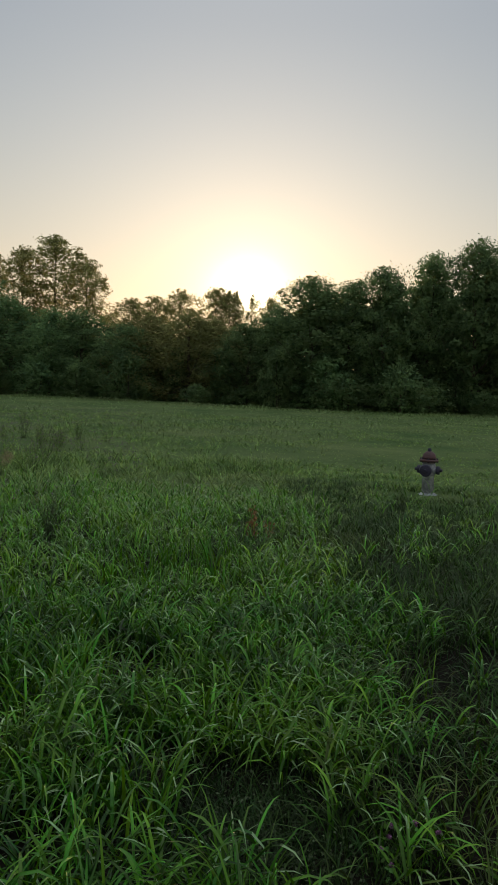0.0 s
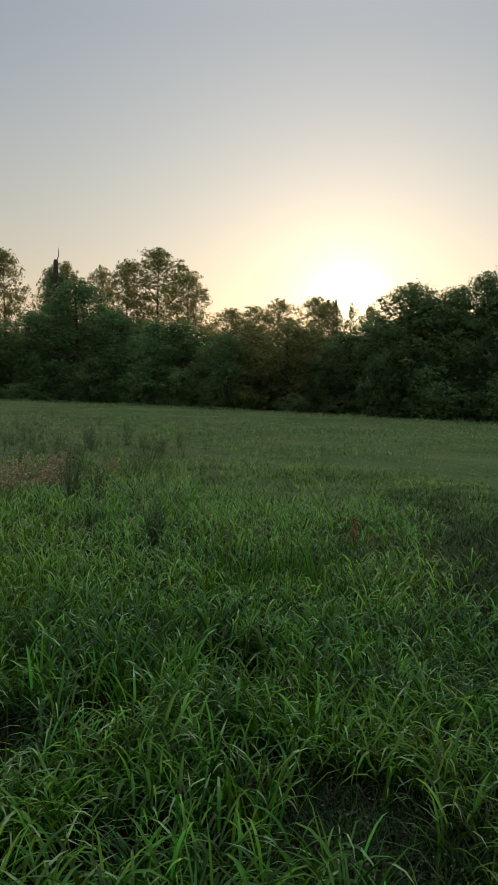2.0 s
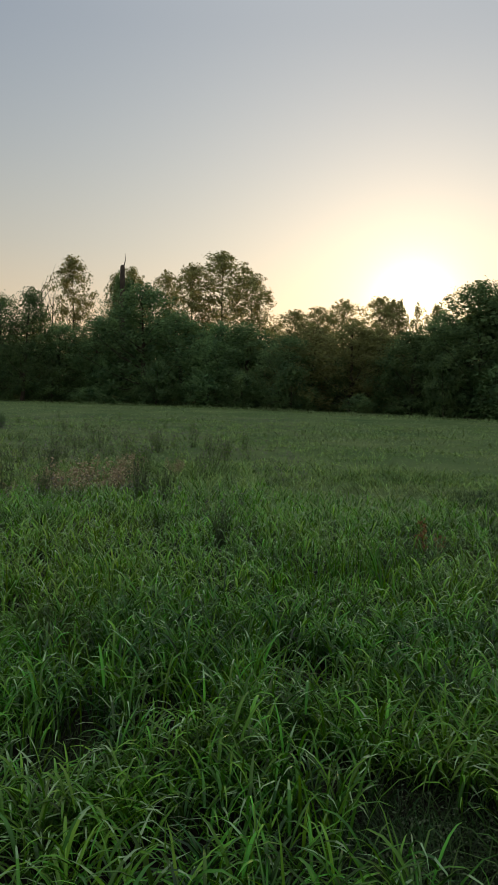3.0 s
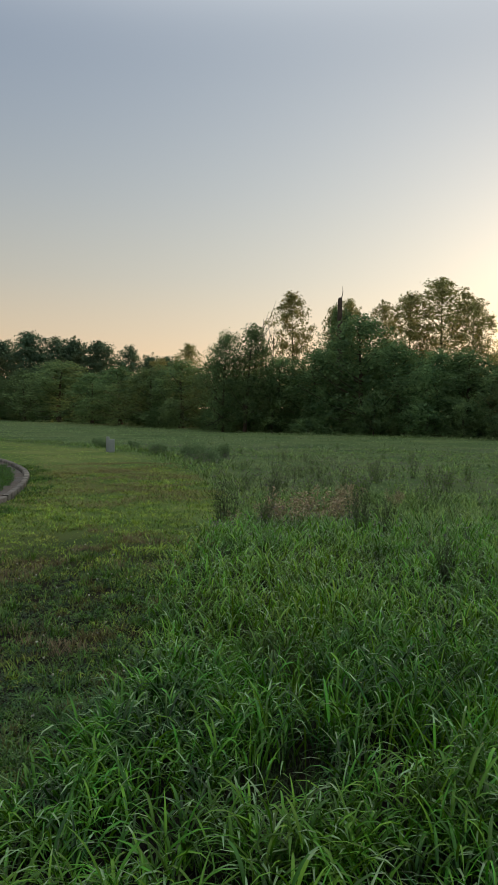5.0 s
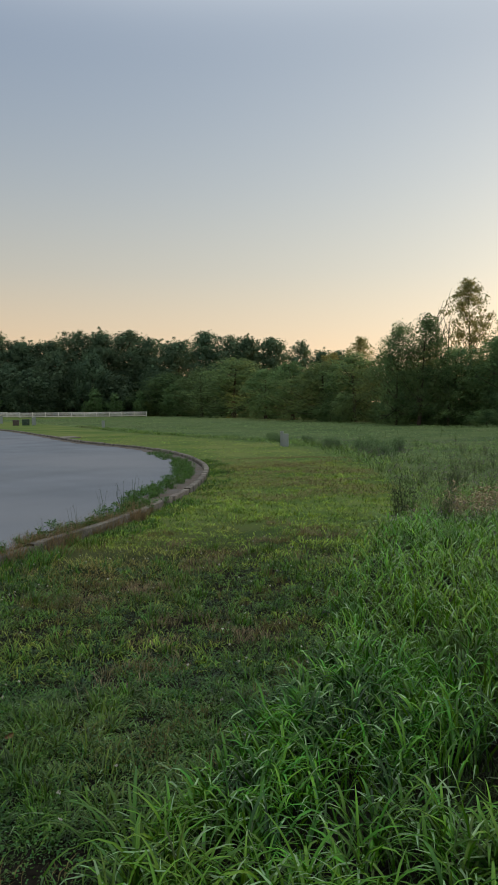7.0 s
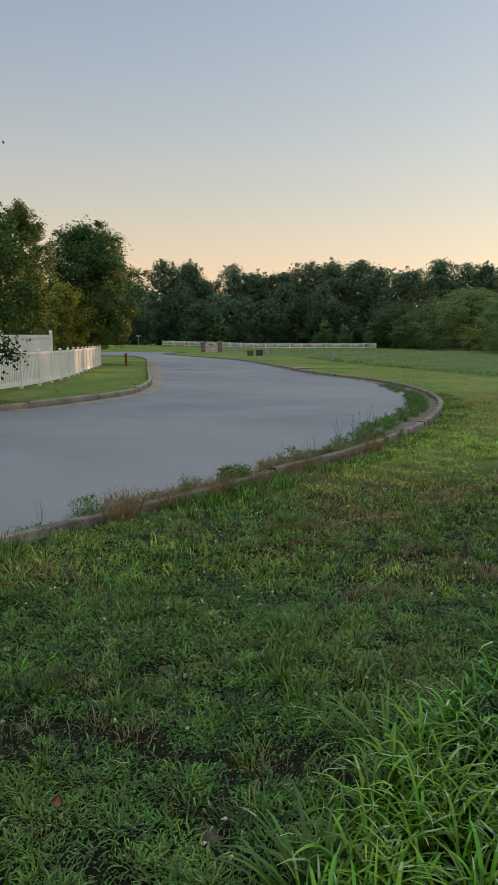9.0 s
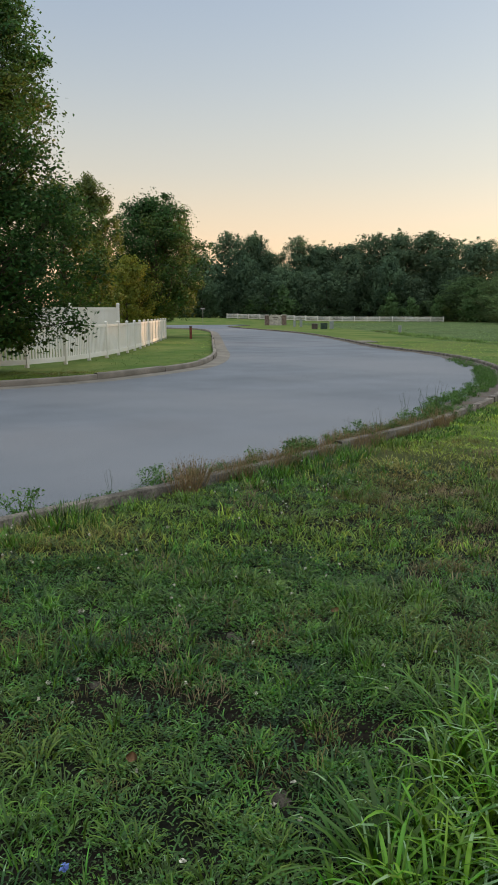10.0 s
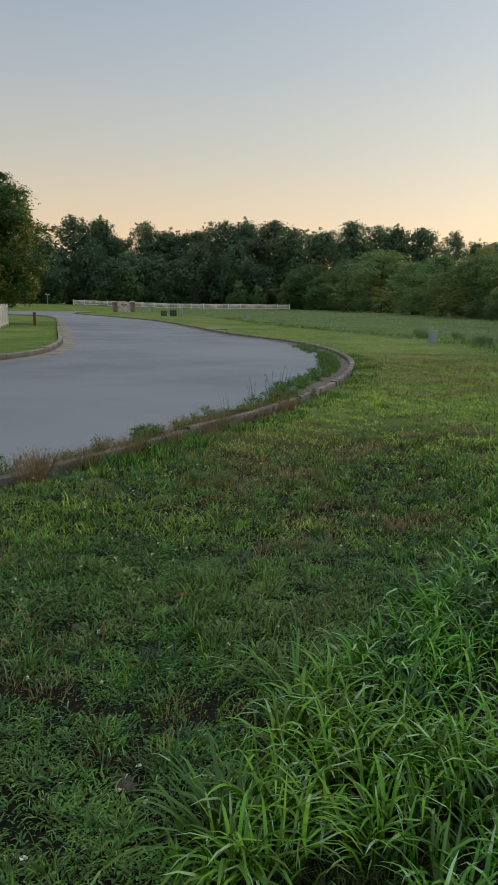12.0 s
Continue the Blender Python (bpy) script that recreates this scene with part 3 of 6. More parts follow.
def build_ground():
    xs = np.concatenate([-np.geomspace(3000, 210, 12), np.arange(-204, -102, 4.0), np.arange(-102, 18, 0.58), np.geomspace(18.5, 3000, 18)])
    ys = np.concatenate([-np.geomspace(3000, 12.5, 18), np.arange(-12, 54, 0.58), np.arange(54.5, 150, 4.0), np.geomspace(152, 3000, 14)])
    X, Y = np.meshgrid(xs, ys)
    Z = ground_z(X, Y)
    V = np.stack([X, Y, Z], -1).reshape(-1, 3)
    i = np.arange(len(xs) * len(ys)).reshape(len(ys), len(xs))
    Q = np.stack([i[:-1, :-1], i[:-1, 1:], i[1:, 1:], i[1:, :-1]], -1).reshape(-1, 4)
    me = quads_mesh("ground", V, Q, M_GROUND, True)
    cut = me.attributes.new("mown", "FLOAT", "POINT")
    cut.data.foreach_set("value", np.clip(0.5 - meadow_depth(V[:, 0], V[:, 1]) / 0.8, 0, 1).astype(np.float32))
    tagged(new("ground", me), "flat grassy ground, soil between the turf coloured dark for shade", "ground", kind="structure")


build_ground()


def build_road():
    near, lawn = smooth_line(NEAR_EDGE, 1.0), smooth_line(LAWN_EDGE, 1.0)
    ring = np.concatenate([near, np.array(CROSS_FAR[::-1]), lawn[::-1]])
    bm = bmesh.new()
    f = bm.faces.new([bm.verts.new((x, y, ROAD_Z)) for x, y in ring])
    if f.normal.z < 0:
        f.normal_flip()
    bm.normal_update()
    bmesh.ops.triangulate(bm, faces=bm.faces[:])
    for q in bm.faces:
        if q.normal.z < 0:
            q.normal_flip()
    me = bpy.data.meshes.new("road")
    bm.to_mesh(me)
    bm.free()
    me.materials.append(M_ASPHALT)
    road = tagged(new("road", me), "worn pale grey asphalt street curving through the grass", "road", kind="structure")
    return road, near, lawn


road, near_line, lawn_line = build_road()


def crack_seal(points, width):
    """A thin wandering seam of tar on the street."""
    line = smooth_line(points, 0.25)
    line[1:-1] += np.random.default_rng(len(line)).normal(size=(len(line) - 2, 2)) * 0.02
    V, Q = sweep(line, [(-width / 2, ROAD_Z + 0.004), (width / 2, ROAD_Z + 0.004)], closed=False)
    part_of("crack_seal", quads_mesh("crack_seal", V, Q, M_TAR), road)


crack_seal([(-33.2, 15.3), (-33.0, 15.9), (-32.6, 16.4), (-32.5, 17.2)], 0.12)


def kerb(name, line, sign, label, length, top, mat):
    """A row of concrete kerb sections with open joints, set a little unevenly."""
    holder = tagged(new(name), label, "kerb", kind="structure")
    rs = np.random.default_rng(11)
    per = int(length / 0.5)
    for k in range(0, len(line) - per, per):
        piece = line[k:k + per + 1].copy()
        u = (piece[-1] - piece[-2]) / np.linalg.norm(piece[-1] - piece[-2])
        piece[-1] -= u * 0.012
        dz, do = rs.normal() * 0.011, rs.normal() * 0.014
        prof = [(-0.125, -0.2), (-0.127, 0.036), (-0.118, 0.044), (-0.02, 0.042), (-0.006, 0.034), (0.002, 0.012), (0.02, -0.12)]
        prof = [((o + do) * sign, z + dz + (top if z > -0.1 else 0)) for o, z in prof]
        V, Q = sweep(piece, prof)
        n = len(prof)
        lp = np.concatenate([Q.ravel(), np.arange(n), np.arange(len(V) - n, len(V))])
        tt = np.concatenate([np.full(len(Q), 4), [n, n]])
        part_of("kerb_section", mesh_of("kerb_section", V, lp, np.concatenate([[0], np.cumsum(tt)[:-1]]), tt, mat), holder)
    return holder


kerb("kerb_near", near_line_fine := smooth_line(NEAR_EDGE, 0.5), 1, "old grey concrete kerb, stained and half overgrown, along the street", 3.0, 0.024, M_KERB_OLD)
kerb("kerb_far", lawn_line_fine := smooth_line(LAWN_EDGE, 0.5), -1, "pale concrete kerb along the lawn across the street", 3.0, 0.085, M_CONCRETE)


def gutters():
    V, Q = sweep(near_line_fine, [(0.02, ROAD_Z + 0.010), (0.2, ROAD_Z + 0.008), (0.45, ROAD_Z + 0.004)], closed=False)
    V = V.reshape(-1, 3, 3)
    run = np.concatenate([[0], np.cumsum(np.linalg.norm(np.diff(near_line_fine, axis=0), axis=1))])
    run -= run[int(np.argmin(np.hypot(near_line_fine[:, 0] + 6.2, near_line_fine[:, 1] - 0.4)))]
    wide = np.interp(run, [-8, 2, 4, 8, 11, 19, 26, 60], [0.08, 0.12, 0.25, 0.4, 0.62, 0.62, 0.4, 0.3]) * (1 + 0.16 * np.sin(run * 2.1) + 0.1 * np.sin(run * 5.3))
    side = (V[:, 2] - V[:, 0]) / 0.43
    V[:, 1, :2], V[:, 2, :2] = (V[:, 0] + side * (wide * 0.5)[:, None])[:, :2], (V[:, 0] + side * wide[:, None])[:, :2]
    V = V.reshape(-1, 3)
    tagged(new("gutter_near", quads_mesh("gutter_near", V, Q, M_DIRT, True)), "gutter strip filled with brown dirt beside the kerb", "gutter", kind="structure")
    V, Q = sweep(lawn_line_fine, [(-0.02, ROAD_Z + 0.006), (-0.55, ROAD_Z + 0.004)], closed=False)
    tagged(new("gutter_far", quads_mesh("gutter_far", V, Q, M_CONCRETE, True)), "concrete gutter pan along the far kerb", "gutter", kind="structure")


gutters()

# ================= trees =================


def profile(kind, f):
    if kind == "dense":
        return np.clip(0.85 + 0.5 * f, 0, 1) * np.sqrt(np.clip(1 - f ** 2.2, 0, 1)) + 0.06
    if kind == "oval":
        return np.clip(1 - np.abs(1.75 * f - 0.78) ** 2.6, 0.04, 1) ** 0.5
    if kind == "pear":
        return np.interp(f, [0, 0.1, 0.2, 0.45, 0.65, 0.85, 1], [0.78, 0.96, 1, 0.8, 0.7, 0.45, 0.06])
    if kind == "dome":
        return np.clip(0.5 + 1.2 * f, 0, 1) * np.sqrt(np.clip(1 - f ** 5, 0.02, 1))
    if kind == "crown":
        return np.clip(0.62 + 0.9 * f, 0, 1) * np.clip(1 - f ** 3.0, 0, 1) ** 0.42
    if kind == "column":
        return np.sqrt(np.clip(1 - (2 * f - 0.9) ** 4, 0.05, 1))
    return np.sqrt(np.clip(1 - f ** 2, 0.02, 1))


def make_tree(name, label, H, R, base, kind, clumps, leaves, leaf, clump_r, mat, seed, trunk_r=0.16, hollow=0.35, category="tree", group="", aspect=0.5, inner=0.35, inner_size=1.45, even=1.0):
    """A tree at the origin: trunk with limbs, and a crown of leaves in uneven clumps with gaps between them."""
    rs = np.random.default_rng(seed)
    t = thing(name, label, category, group)
    f = rs.random(clumps) ** 0.9
    f[: max(2, clumps // 40)] = 0.90 + 0.1 * rs.random(max(2, clumps // 40))
    an = rs.random(clumps) * 2 * math.pi
    ph = rs.random(3) * 6.28
    lobes = 1 + even * (0.16 * np.sin(3 * an + ph[0] + 4 * f) + 0.12 * np.sin(5 * an + ph[1] - 7 * f))
    rr = R * profile(kind, f) * lobes * (hollow + (1 - hollow) * np.sqrt(rs.random(clumps)))
    rr = np.maximum(rr - clump_r * 0.5, 0)
    z = base + (H - base - clump_r * 0.55) * f
    c = np.stack([rr * np.cos(an), rr * np.sin(an), z + rs.normal(size=clumps) * 0.15], 1)
    top = max(4, clumps // 10)
    at = rs.random(top) * 2 * math.pi
    ft = 0.55 + 0.45 * rs.random(top)
    rt = R * profile(kind, ft) * (0.6 + 0.32 * rs.random(top))
    sprays = np.stack([rt * np.cos(at), rt * np.sin(at), base + (H - base) * ft + 0.3 * clump_r * rs.random(top)], 1)
    bend = rs.normal(size=2) * 0.12
    spine = lambda h: np.array([bend[0] * math.sin(h * 0.6), bend[1] * math.sin(h * 0.5 + 1), h])
    hs = np.linspace(-0.15, H * 0.9, 9)
    paths = [([spine(h) for h in hs], [trunk_r * (1.25 if k == 0 else 1) * (1 - 0.93 * k / 8) + 0.012 for k in range(9)])]
    for k in range(clumps):
        if k % 4 == 0 or clumps < 45:
            h0 = max(0.25 * H * 0.6, c[k, 2] - rr[k] * 0.85 - 0.4)
            a, b = spine(min(h0, H * 0.85)), c[k]
            mid = (a + b) / 2 + np.array([0, 0, -0.12 * rr[k]]) + rs.normal(size=3) * 0.12
            r0 = trunk_r * 0.34 * (1 - 0.6 * c[k, 2] / H)
            paths.append(([a, mid, b], [r0, r0 * 0.6, 0.012]))
    V, Q = tubes(paths, 5)
    part_of("trunk", quads_mesh("trunk", V, Q, M_BARK, True), t)
    axis, shape, nrms = np.array([0, 0, base + (H - base) * 0.42]), np.array([R, R, (H - base) * 0.55]), []
    per = np.maximum(3, rs.poisson(leaves / clumps, clumps))
    V, Q = leaf_cloud(c, clump_r * (0.6 + 0.8 * rs.random(clumps)), per, leaf, rs=rs, aspect=aspect, droop=0.08, soft=(axis, shape), normals=nrms)
    V1, Q1 = leaf_cloud(sprays, clump_r * (0.3 + 0.3 * rs.random(top)), np.full(top, max(3, int(leaves / clumps * 0.6))), leaf, rs=rs, aspect=aspect, droop=0.08, soft=(axis, shape), normals=nrms)
    V, Q = np.concatenate([V, V1]), np.concatenate([Q, Q1 + len(V)])
    if inner:
        # the foliage deep in the crown
        k = 70
        fi, ai = rs.random(k), rs.random(k) * 2 * math.pi
        ri = R * profile(kind, fi) * 0.62 * np.sqrt(rs.random(k))
        ci = np.stack([ri * np.cos(ai), ri * np.sin(ai), base + (H - base) * 0.9 * fi], 1)
        V2, Q2 = leaf_cloud(ci, np.full(k, R * 0.24), np.full(k, max(3, int(leaves * inner / k))), leaf * inner_size, rs=rs, aspect=0.75, soft=(axis, shape), normals=nrms)
        V, Q = np.concatenate([V, V2]), np.concatenate([Q, Q2 + len(V)])
    V[:, 2] = np.maximum(V[:, 2], 0.02)
    me = quads_mesh("crown", V, Q, mat, True)
    me.normals_split_custom_set_from_vertices(np.concatenate(nrms))
    part_of("crown", me, t)
    return t


def place(proto, az, d, H, R, turn, first, z=0.0):
    """Set a prototype up at a bearing (degrees left of north) and distance from the viewer's spot, at a height and radius."""
    x, y = -d * math.sin(radians(az)), d * math.cos(radians(az))
    ob, h0, r0 = proto
    m = pose(x, y, z + float(far_rise(x, y)), 0, 0, turn) @ pose(0, 0, 0, 3.5 * math.sin(az * 7.3), 3.5 * math.cos(az * 5.1), 0) @ Matrix.Diagonal((R / r0 * (1 + 0.16 * math.sin(az * 3.7)), R / r0 * (1 + 0.16 * math.cos(az * 4.1)), H / h0, 1))
    if first:
        ob.matrix_basis = m
        return ob
    keep = ob.scale.copy()
    ob.scale = (1, 1, 1)
    o = copy_thing(ob, m)
    ob.scale = keep
    return o


def build_trees():
    EDGE = "trees along the edge of the meadow"
    dense = [(make_tree("broadleaf_tree", "dense dark green broadleaf tree with foliage down to the meadow", 9, 3.2, 0.2, "dense", 160, 9600, 0.165, 0.74,
                        M_LEAF, s, group=EDGE, inner=0.12), 9, 3.2) for s in (21, 22, 23)]
    # edge trees at the sun's bearing, given paler leaves to carry the backlight
    backlit = [(make_tree("hackberry_tree", "leafy tree before the low sun, leaves coloured yellow-green for backlight", 9, 3.2, 0.2, "dense", 160, 9600, 0.165, 0.74,
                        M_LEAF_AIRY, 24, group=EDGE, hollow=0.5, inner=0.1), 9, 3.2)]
    big = [(make_tree("walnut_tree", "tall dark leafy tree with long drooping compound leaves", 10, 3.2, 0.2, "dense", 190, 14500, 0.155, 0.66,
                      M_LEAF, s, group=EDGE, aspect=0.42), 10, 3.2) for s in (31, 32)]
    airy = [(make_tree("cottonwood_tree", "tall airy tree with thin pale leaves and visible branches", 12, 2.8, 1.4, "dome", 300, 11500, 0.165, 0.52,
                       M_LEAF_AIRY, s, trunk_r=0.10, hollow=0.15, inner=0.12, inner_size=1.1, group="airy trees behind the thicket"), 12, 2.8) for s in (41, 42, 43)]
    shrub = [(make_tree("shrub", "dark green bushy shrub at the foot of the trees", 3.6, 2.4, 0.0, "dense", 80, 3100, 0.15, 0.55,
                        M_LEAF, s, trunk_r=0.06, category="shrub", group="shrubs below the trees"), 3.6, 2.4) for s in (51, 52)]
    far = [(make_tree("woodland_tree", "tall round-crowned tree of the far wood", 17, 6, 0.6, "crown", 200, 8000, 0.38, 1.25,
                      M_LEAF_FAR, s, trunk_r=0.3, hollow=0.25, inner=0.4, inner_size=1.6, group="trees of the far wood"), 17, 6) for s in (61, 62, 63)]
    thicket = [(make_tree("thicket_tree", "dark leafy tree added behind the edge trees to block sun and close gaps", 8, 3.4, 0.2, "dense", 70, 1700, 0.58, 1.1, M_LEAF, s, group="trees deep in the thicket"), 8, 3.4) for s in (91, 92)]
    understorey = [(make_tree("understorey_tree", "low dark tree at the foot of the far wood", 10, 5.4, 0.3, "dense", 80, 2800, 0.43, 1.5, M_LEAF_FAR, s, group="low trees of the far wood"),
                    10, 5.4) for s in (95, 96)]
    used = set()

    def put(kind, k, az, d, H, R):
        p = kind[k % len(kind)]
        o = place(p, az, d, H, R, (k * 97 + az * 31) % 360, id(p) not in used)
        used.add(id(p))
        return o

    # bearing, distance, height, radius
    right = [(-23.0, 52, 11.5, 4.6), (-19.0, 50.5, 11.4, 4.4), (-16.3, 48.5, 10.5, 3.6), (-13.0, 50.0, 10.0, 4.0), (-9.9, 47.5, 8.8, 3.8), (-7.1, 48.5, 8.0, 3.6), (-4.7, 47.5, 8.1, 3.6)]
    for k, row in enumerate(right):
        put(big, k, *row)
    front = [(-2.2, 50.5, 6.5, 2.8), (0.2, 49, 5.2, 2.6), (2.6, 52.5, 5.9, 2.8), (4.7, 51, 6.1, 2.8), (7.6, 55.0, 6.2, 3.2), (9.6, 53, 5.2, 2.4),
             (12.6, 57.5, 6.2, 3.4), (14.9, 57.0, 6.2, 2.8), (17.4, 62, 7.6, 3.6), (20.2, 60.0, 9.1, 4.2), (23.7, 64, 6.9, 3.8), (26.3, 64, 6.4, 2.8),
             (28.6, 70, 5.8, 3.2), (31.2, 72, 6.4, 3.2), (33.8, 80, 7.2, 4.2), (36.0, 83, 6.4, 3.8), (38.3, 96, 7.2, 4.8), (40.4, 106, 7.0, 4.6),
             (42.7, 123, 9.5, 6.2), (45.2, 136, 8.8, 5.6), (47.6, 156, 8.8, 6.6)]
    for k, row in enumerate(front):
        put(backlit if 2 < row[0] < 9 else dense, k, row[0], row[1], row[2], row[3] * 1.22)
    for k, row in enumerate([(29.0, 63, 8.9, 2.7), (30.6, 64, 8.5, 2.3), (22.1, 70, 11.3, 1.7), (21.4, 69, 10.9, 1.5)]):
        put(dense, k + 1, *row)
    tall = [(14.2, 66, 12.9, 3.8), (12.0, 67, 11.4, 2.5), (17.0, 66, 12.0, 2.9), (7.2, 60, 7.9, 2.2), (5.2, 59, 8.3, 2.2), (3.2, 60, 8.7, 2.4), (1.7, 60, 8.5, 1.8), (-0.7, 60, 8.3, 1.2), (-1.9, 60, 8.2, 1.6), (20.5, 71, 12.2, 2.3), (19.0, 72, 12.0, 2.3), (25.2, 72, 12.9, 3.1),
            (22.5, 71, 11.5, 1.5), (21.3, 71, 11.2, 1.3), (9.0, 62, 7.8, 2.2), (0.55, 61, 8.7, 0.7),
            (10.2, 80, 8.0, 3.0), (28.0, 70, 7.4, 1.6), (33.0, 86, 9.4, 2.2), (35.6, 100, 8.6, 3.0)]
    for k, row in enumerate(tall):
        put(airy, k, *row)
    # second row added behind the edge trees, to block low sun and close gaps
    for k, az in enumerate(np.arange(-22, 47, 2.9)):
        d = float(np.interp(az, [-21, -11, 0, 12, 27, 31, 37, 42, 47], [56, 54, 56, 64, 76, 84, 96, 130, 166]))
        # kept lower between bearings 26 and 33, so sun reaches the fence
        el = float(np.interp(az, [-22, -16, -10, -5, -2.5, 0, 2, 10, 18, 20, 22, 26, 33, 47], [8.5, 8, 6.6, 6.0, 4.4, 3.6, 3.8, 3.8, 4.6, 5.8, 4.6, 2.7, 3.0, 2.6]))
        put(thicket, k, float(az), d, 1.5 + d * math.tan(radians(el)), 3.4 * max(1, d / 75))
    for k, az in enumerate(np.arange(-21, 37, 1.9)):
        d = float(np.interp(az, [-21, -15, -11, -5, 0, 6, 12, 18, 27, 31, 37], [47.5, 45.5, 44.2, 44.8, 46.3, 49.6, 52.3, 56.5, 60, 69, 80])) + 1.2
        put(shrub, k, float(az) + 0.5 * math.sin(k * 3.1), d + 1.3 * math.sin(k * 2.3), 1.2 + 2.6 * math.sin(k * 1.7) ** 2, 1.4 + 1.0 * math.sin(k * 2.9) ** 2)
    wood = [(34.8, 150, 12.6, 4.2), (36.4, 150, 12.9, 3.4), (37.8, 150, 14.6, 3.2), (39.9, 155, 15.8, 5.0), (41.6, 158, 16.6, 4.4), (43.1, 160, 16.6, 5.4), (44.5, 158, 17.6, 4.6), (46.7, 165, 16.4, 6.0), (48.7, 170, 17.0, 6.0),
            (50.6, 172, 19.0, 5.5), (52.6, 172, 19.0, 5.2), (54.8, 172, 18.6, 5.2), (56.6, 175, 17.0, 5.2), (58.2, 175, 17.0, 5.0), (60.2, 176, 18.4, 4.6),
            (62.3, 178, 15.2, 5.0), (63.6, 172, 18.6, 4.6), (65.4, 172, 18.6, 4.8), (67.3, 185, 10.5, 4.5), (69.6, 190, 14.0, 6.0), (72.5, 190, 15.0, 7.0)]
    for k, row in enumerate(wood):
        put(far, k, row[0], row[1], row[2], row[3] * (1.42 if row[0] > 46 else 1.2))
    for k, az in enumerate(np.arange(48.5, 76, 1.55)):
        put(understorey, k, float(az), 164 + 6 * math.sin(k * 1.9), 11.0 + 2.5 * math.sin(k * 2.7), 6.4)
        if k % 3 == 0:
            put(understorey, k + 1, float(az) + 0.7, 184 + 5 * math.sin(k * 1.3), 15.0 + 1.5 * math.sin(k * 2.1), 9.0)
    sapling = [(make_tree("sapling", "light green sapling before the far wood", 4.5, 1.9, 0.1, "dense", 40, 1500, 0.3, 0.6, M_SAPLING, 98, trunk_r=0.05, group="saplings before the far wood"), 4.5, 1.9)]
    for k, row in enumerate([(53.0, 152, 5.6, 2.1), (51.6, 152, 4.6, 1.6), (49.8, 152, 5.0, 2.0), (61.2, 158, 7.0, 3.2), (63.2, 158, 4.6, 2.6), (47.0, 146, 6.4, 4.2)]):
        put(sapling, k, *row)
    # across the street
    pear = make_tree("pear_tree", "tall dense conical tree with small glossy leaves before the fence", 11.2, 3.0, 1.05, "pear", 800, 78000, 0.098, 0.52,
                     M_LEAF_PEAR, 71, trunk_r=0.12, hollow=0.5, inner=0.62, inner_size=1.3, even=0.5)
    place((pear, 11.2, 3.0), 85.2, 21.6, 11.6, 3.55, 40, True)
    col = make_tree("columnar_tree", "slender upright tree behind the fence, leaves tinted olive for sunlight", 8.4, 1.5, 0.6, "column", 130, 14500, 0.115, 0.42, M_LEAF_OLIVE, 72, trunk_r=0.1)
    place((col, 8.4, 1.5), 75.0, 43, 9.0, 1.45, 0, True)
    dark = make_tree("garden_tree", "dark green garden tree behind the fence", 7.2, 2.2, 0.5, "dense", 110, 13000, 0.115, 0.5, M_LEAF_PEAR, 75, trunk_r=0.1)
    place((dark, 7.2, 2.2), 76.9, 39.5, 8.0, 2.4, 0, True)
    bush = make_tree("sun_tinted_bush", "large yellow-green bush behind the white fence, tinted for sunlight", 4.9, 2.0, 0.1, "dense", 100, 10000, 0.115, 0.45, M_LEAF_GOLD, 73,
                     trunk_r=0.07, category="bush")
    place((bush, 4.9, 2.0), 72.6, 50, 5.2, 2.4, 0, True)
    oak = make_tree("lawn_tree", "spreading green tree beside the end of the fence", 9.2, 3.4, 1.3, "oval", 190, 26000, 0.15, 0.72, M_LEAF_PEAR, 74, trunk_r=0.17, hollow=0.3, inner=0.45, inner_size=1.2, even=0.7)
    place((oak, 9.2, 3.4), 70.6, 53.5, 9.4, 3.6, 0, True)


build_trees()


def dead_tree(name, label, az, d, H, seed, spread, category="tree"):
    rs = np.random.default_rng(seed)
    t = thing(name, label, category)
    paths = [([(0, 0, -0.2), (0.1, 0, H * 0.4), (0.0, 0.05, H * 0.75), (0.15, 0, H)], [0.12, 0.09, 0.05, 0.012])]
    for k in range(14):
        h = H * (0.45 + 0.5 * rs.random())
        a = rs.random() * 6.28
        l = spread * (0.4 + 0.6 * rs.random())
        p = np.array([0.05, 0.02, h])
        q = p + np.array([math.cos(a) * l * 0.5, math.sin(a) * l * 0.5, l * 0.8])
        paths.append(([p, q, q + np.array([math.cos(a) * l * 0.3, math.sin(a) * l * 0.3, l * 0.9])], [0.035, 0.022, 0.006]))
    V, Q = tubes(paths, 5)
    part_of("trunk", quads_mesh("trunk", V, Q, M_BARK, True), t)
    t.matrix_basis = pose(-d * math.sin(radians(az)), d * math.cos(radians(az)), 0)


dead_tree("bare_tree", "leafless grey tree with thin upright branches", 27.7, 71, 10.4, 81, 1.6)
dead_tree("bare_tree", "leafless grey tree with thin upright branches", 26.9, 71, 8.6, 82, 1.4)


def snag():
    t = thing("dead_tree", "broken dead tree with one thin twig at its top", "tree")
    V, Q = tubes([([(0, 0, -0.2), (0.1, 0, 6), (0.05, 0, 10.2), (0.05, 0, 11.75), (0.0, 0, 11.9)], [0.3, 0.26, 0.22, 0.2, 0.09]),
                  ([(0.15, 0, 11.7), (0.3, 0, 12.3), (0.28, 0, 12.9)], [0.05, 0.035, 0.012])], 9)
    part_of("trunk", quads_mesh("trunk", V, Q, M_BARK, True), t)
    t.matrix_basis = pose(-68 * math.sin(radians(21.9)), 68 * math.cos(radians(21.9)), 0)


snag()

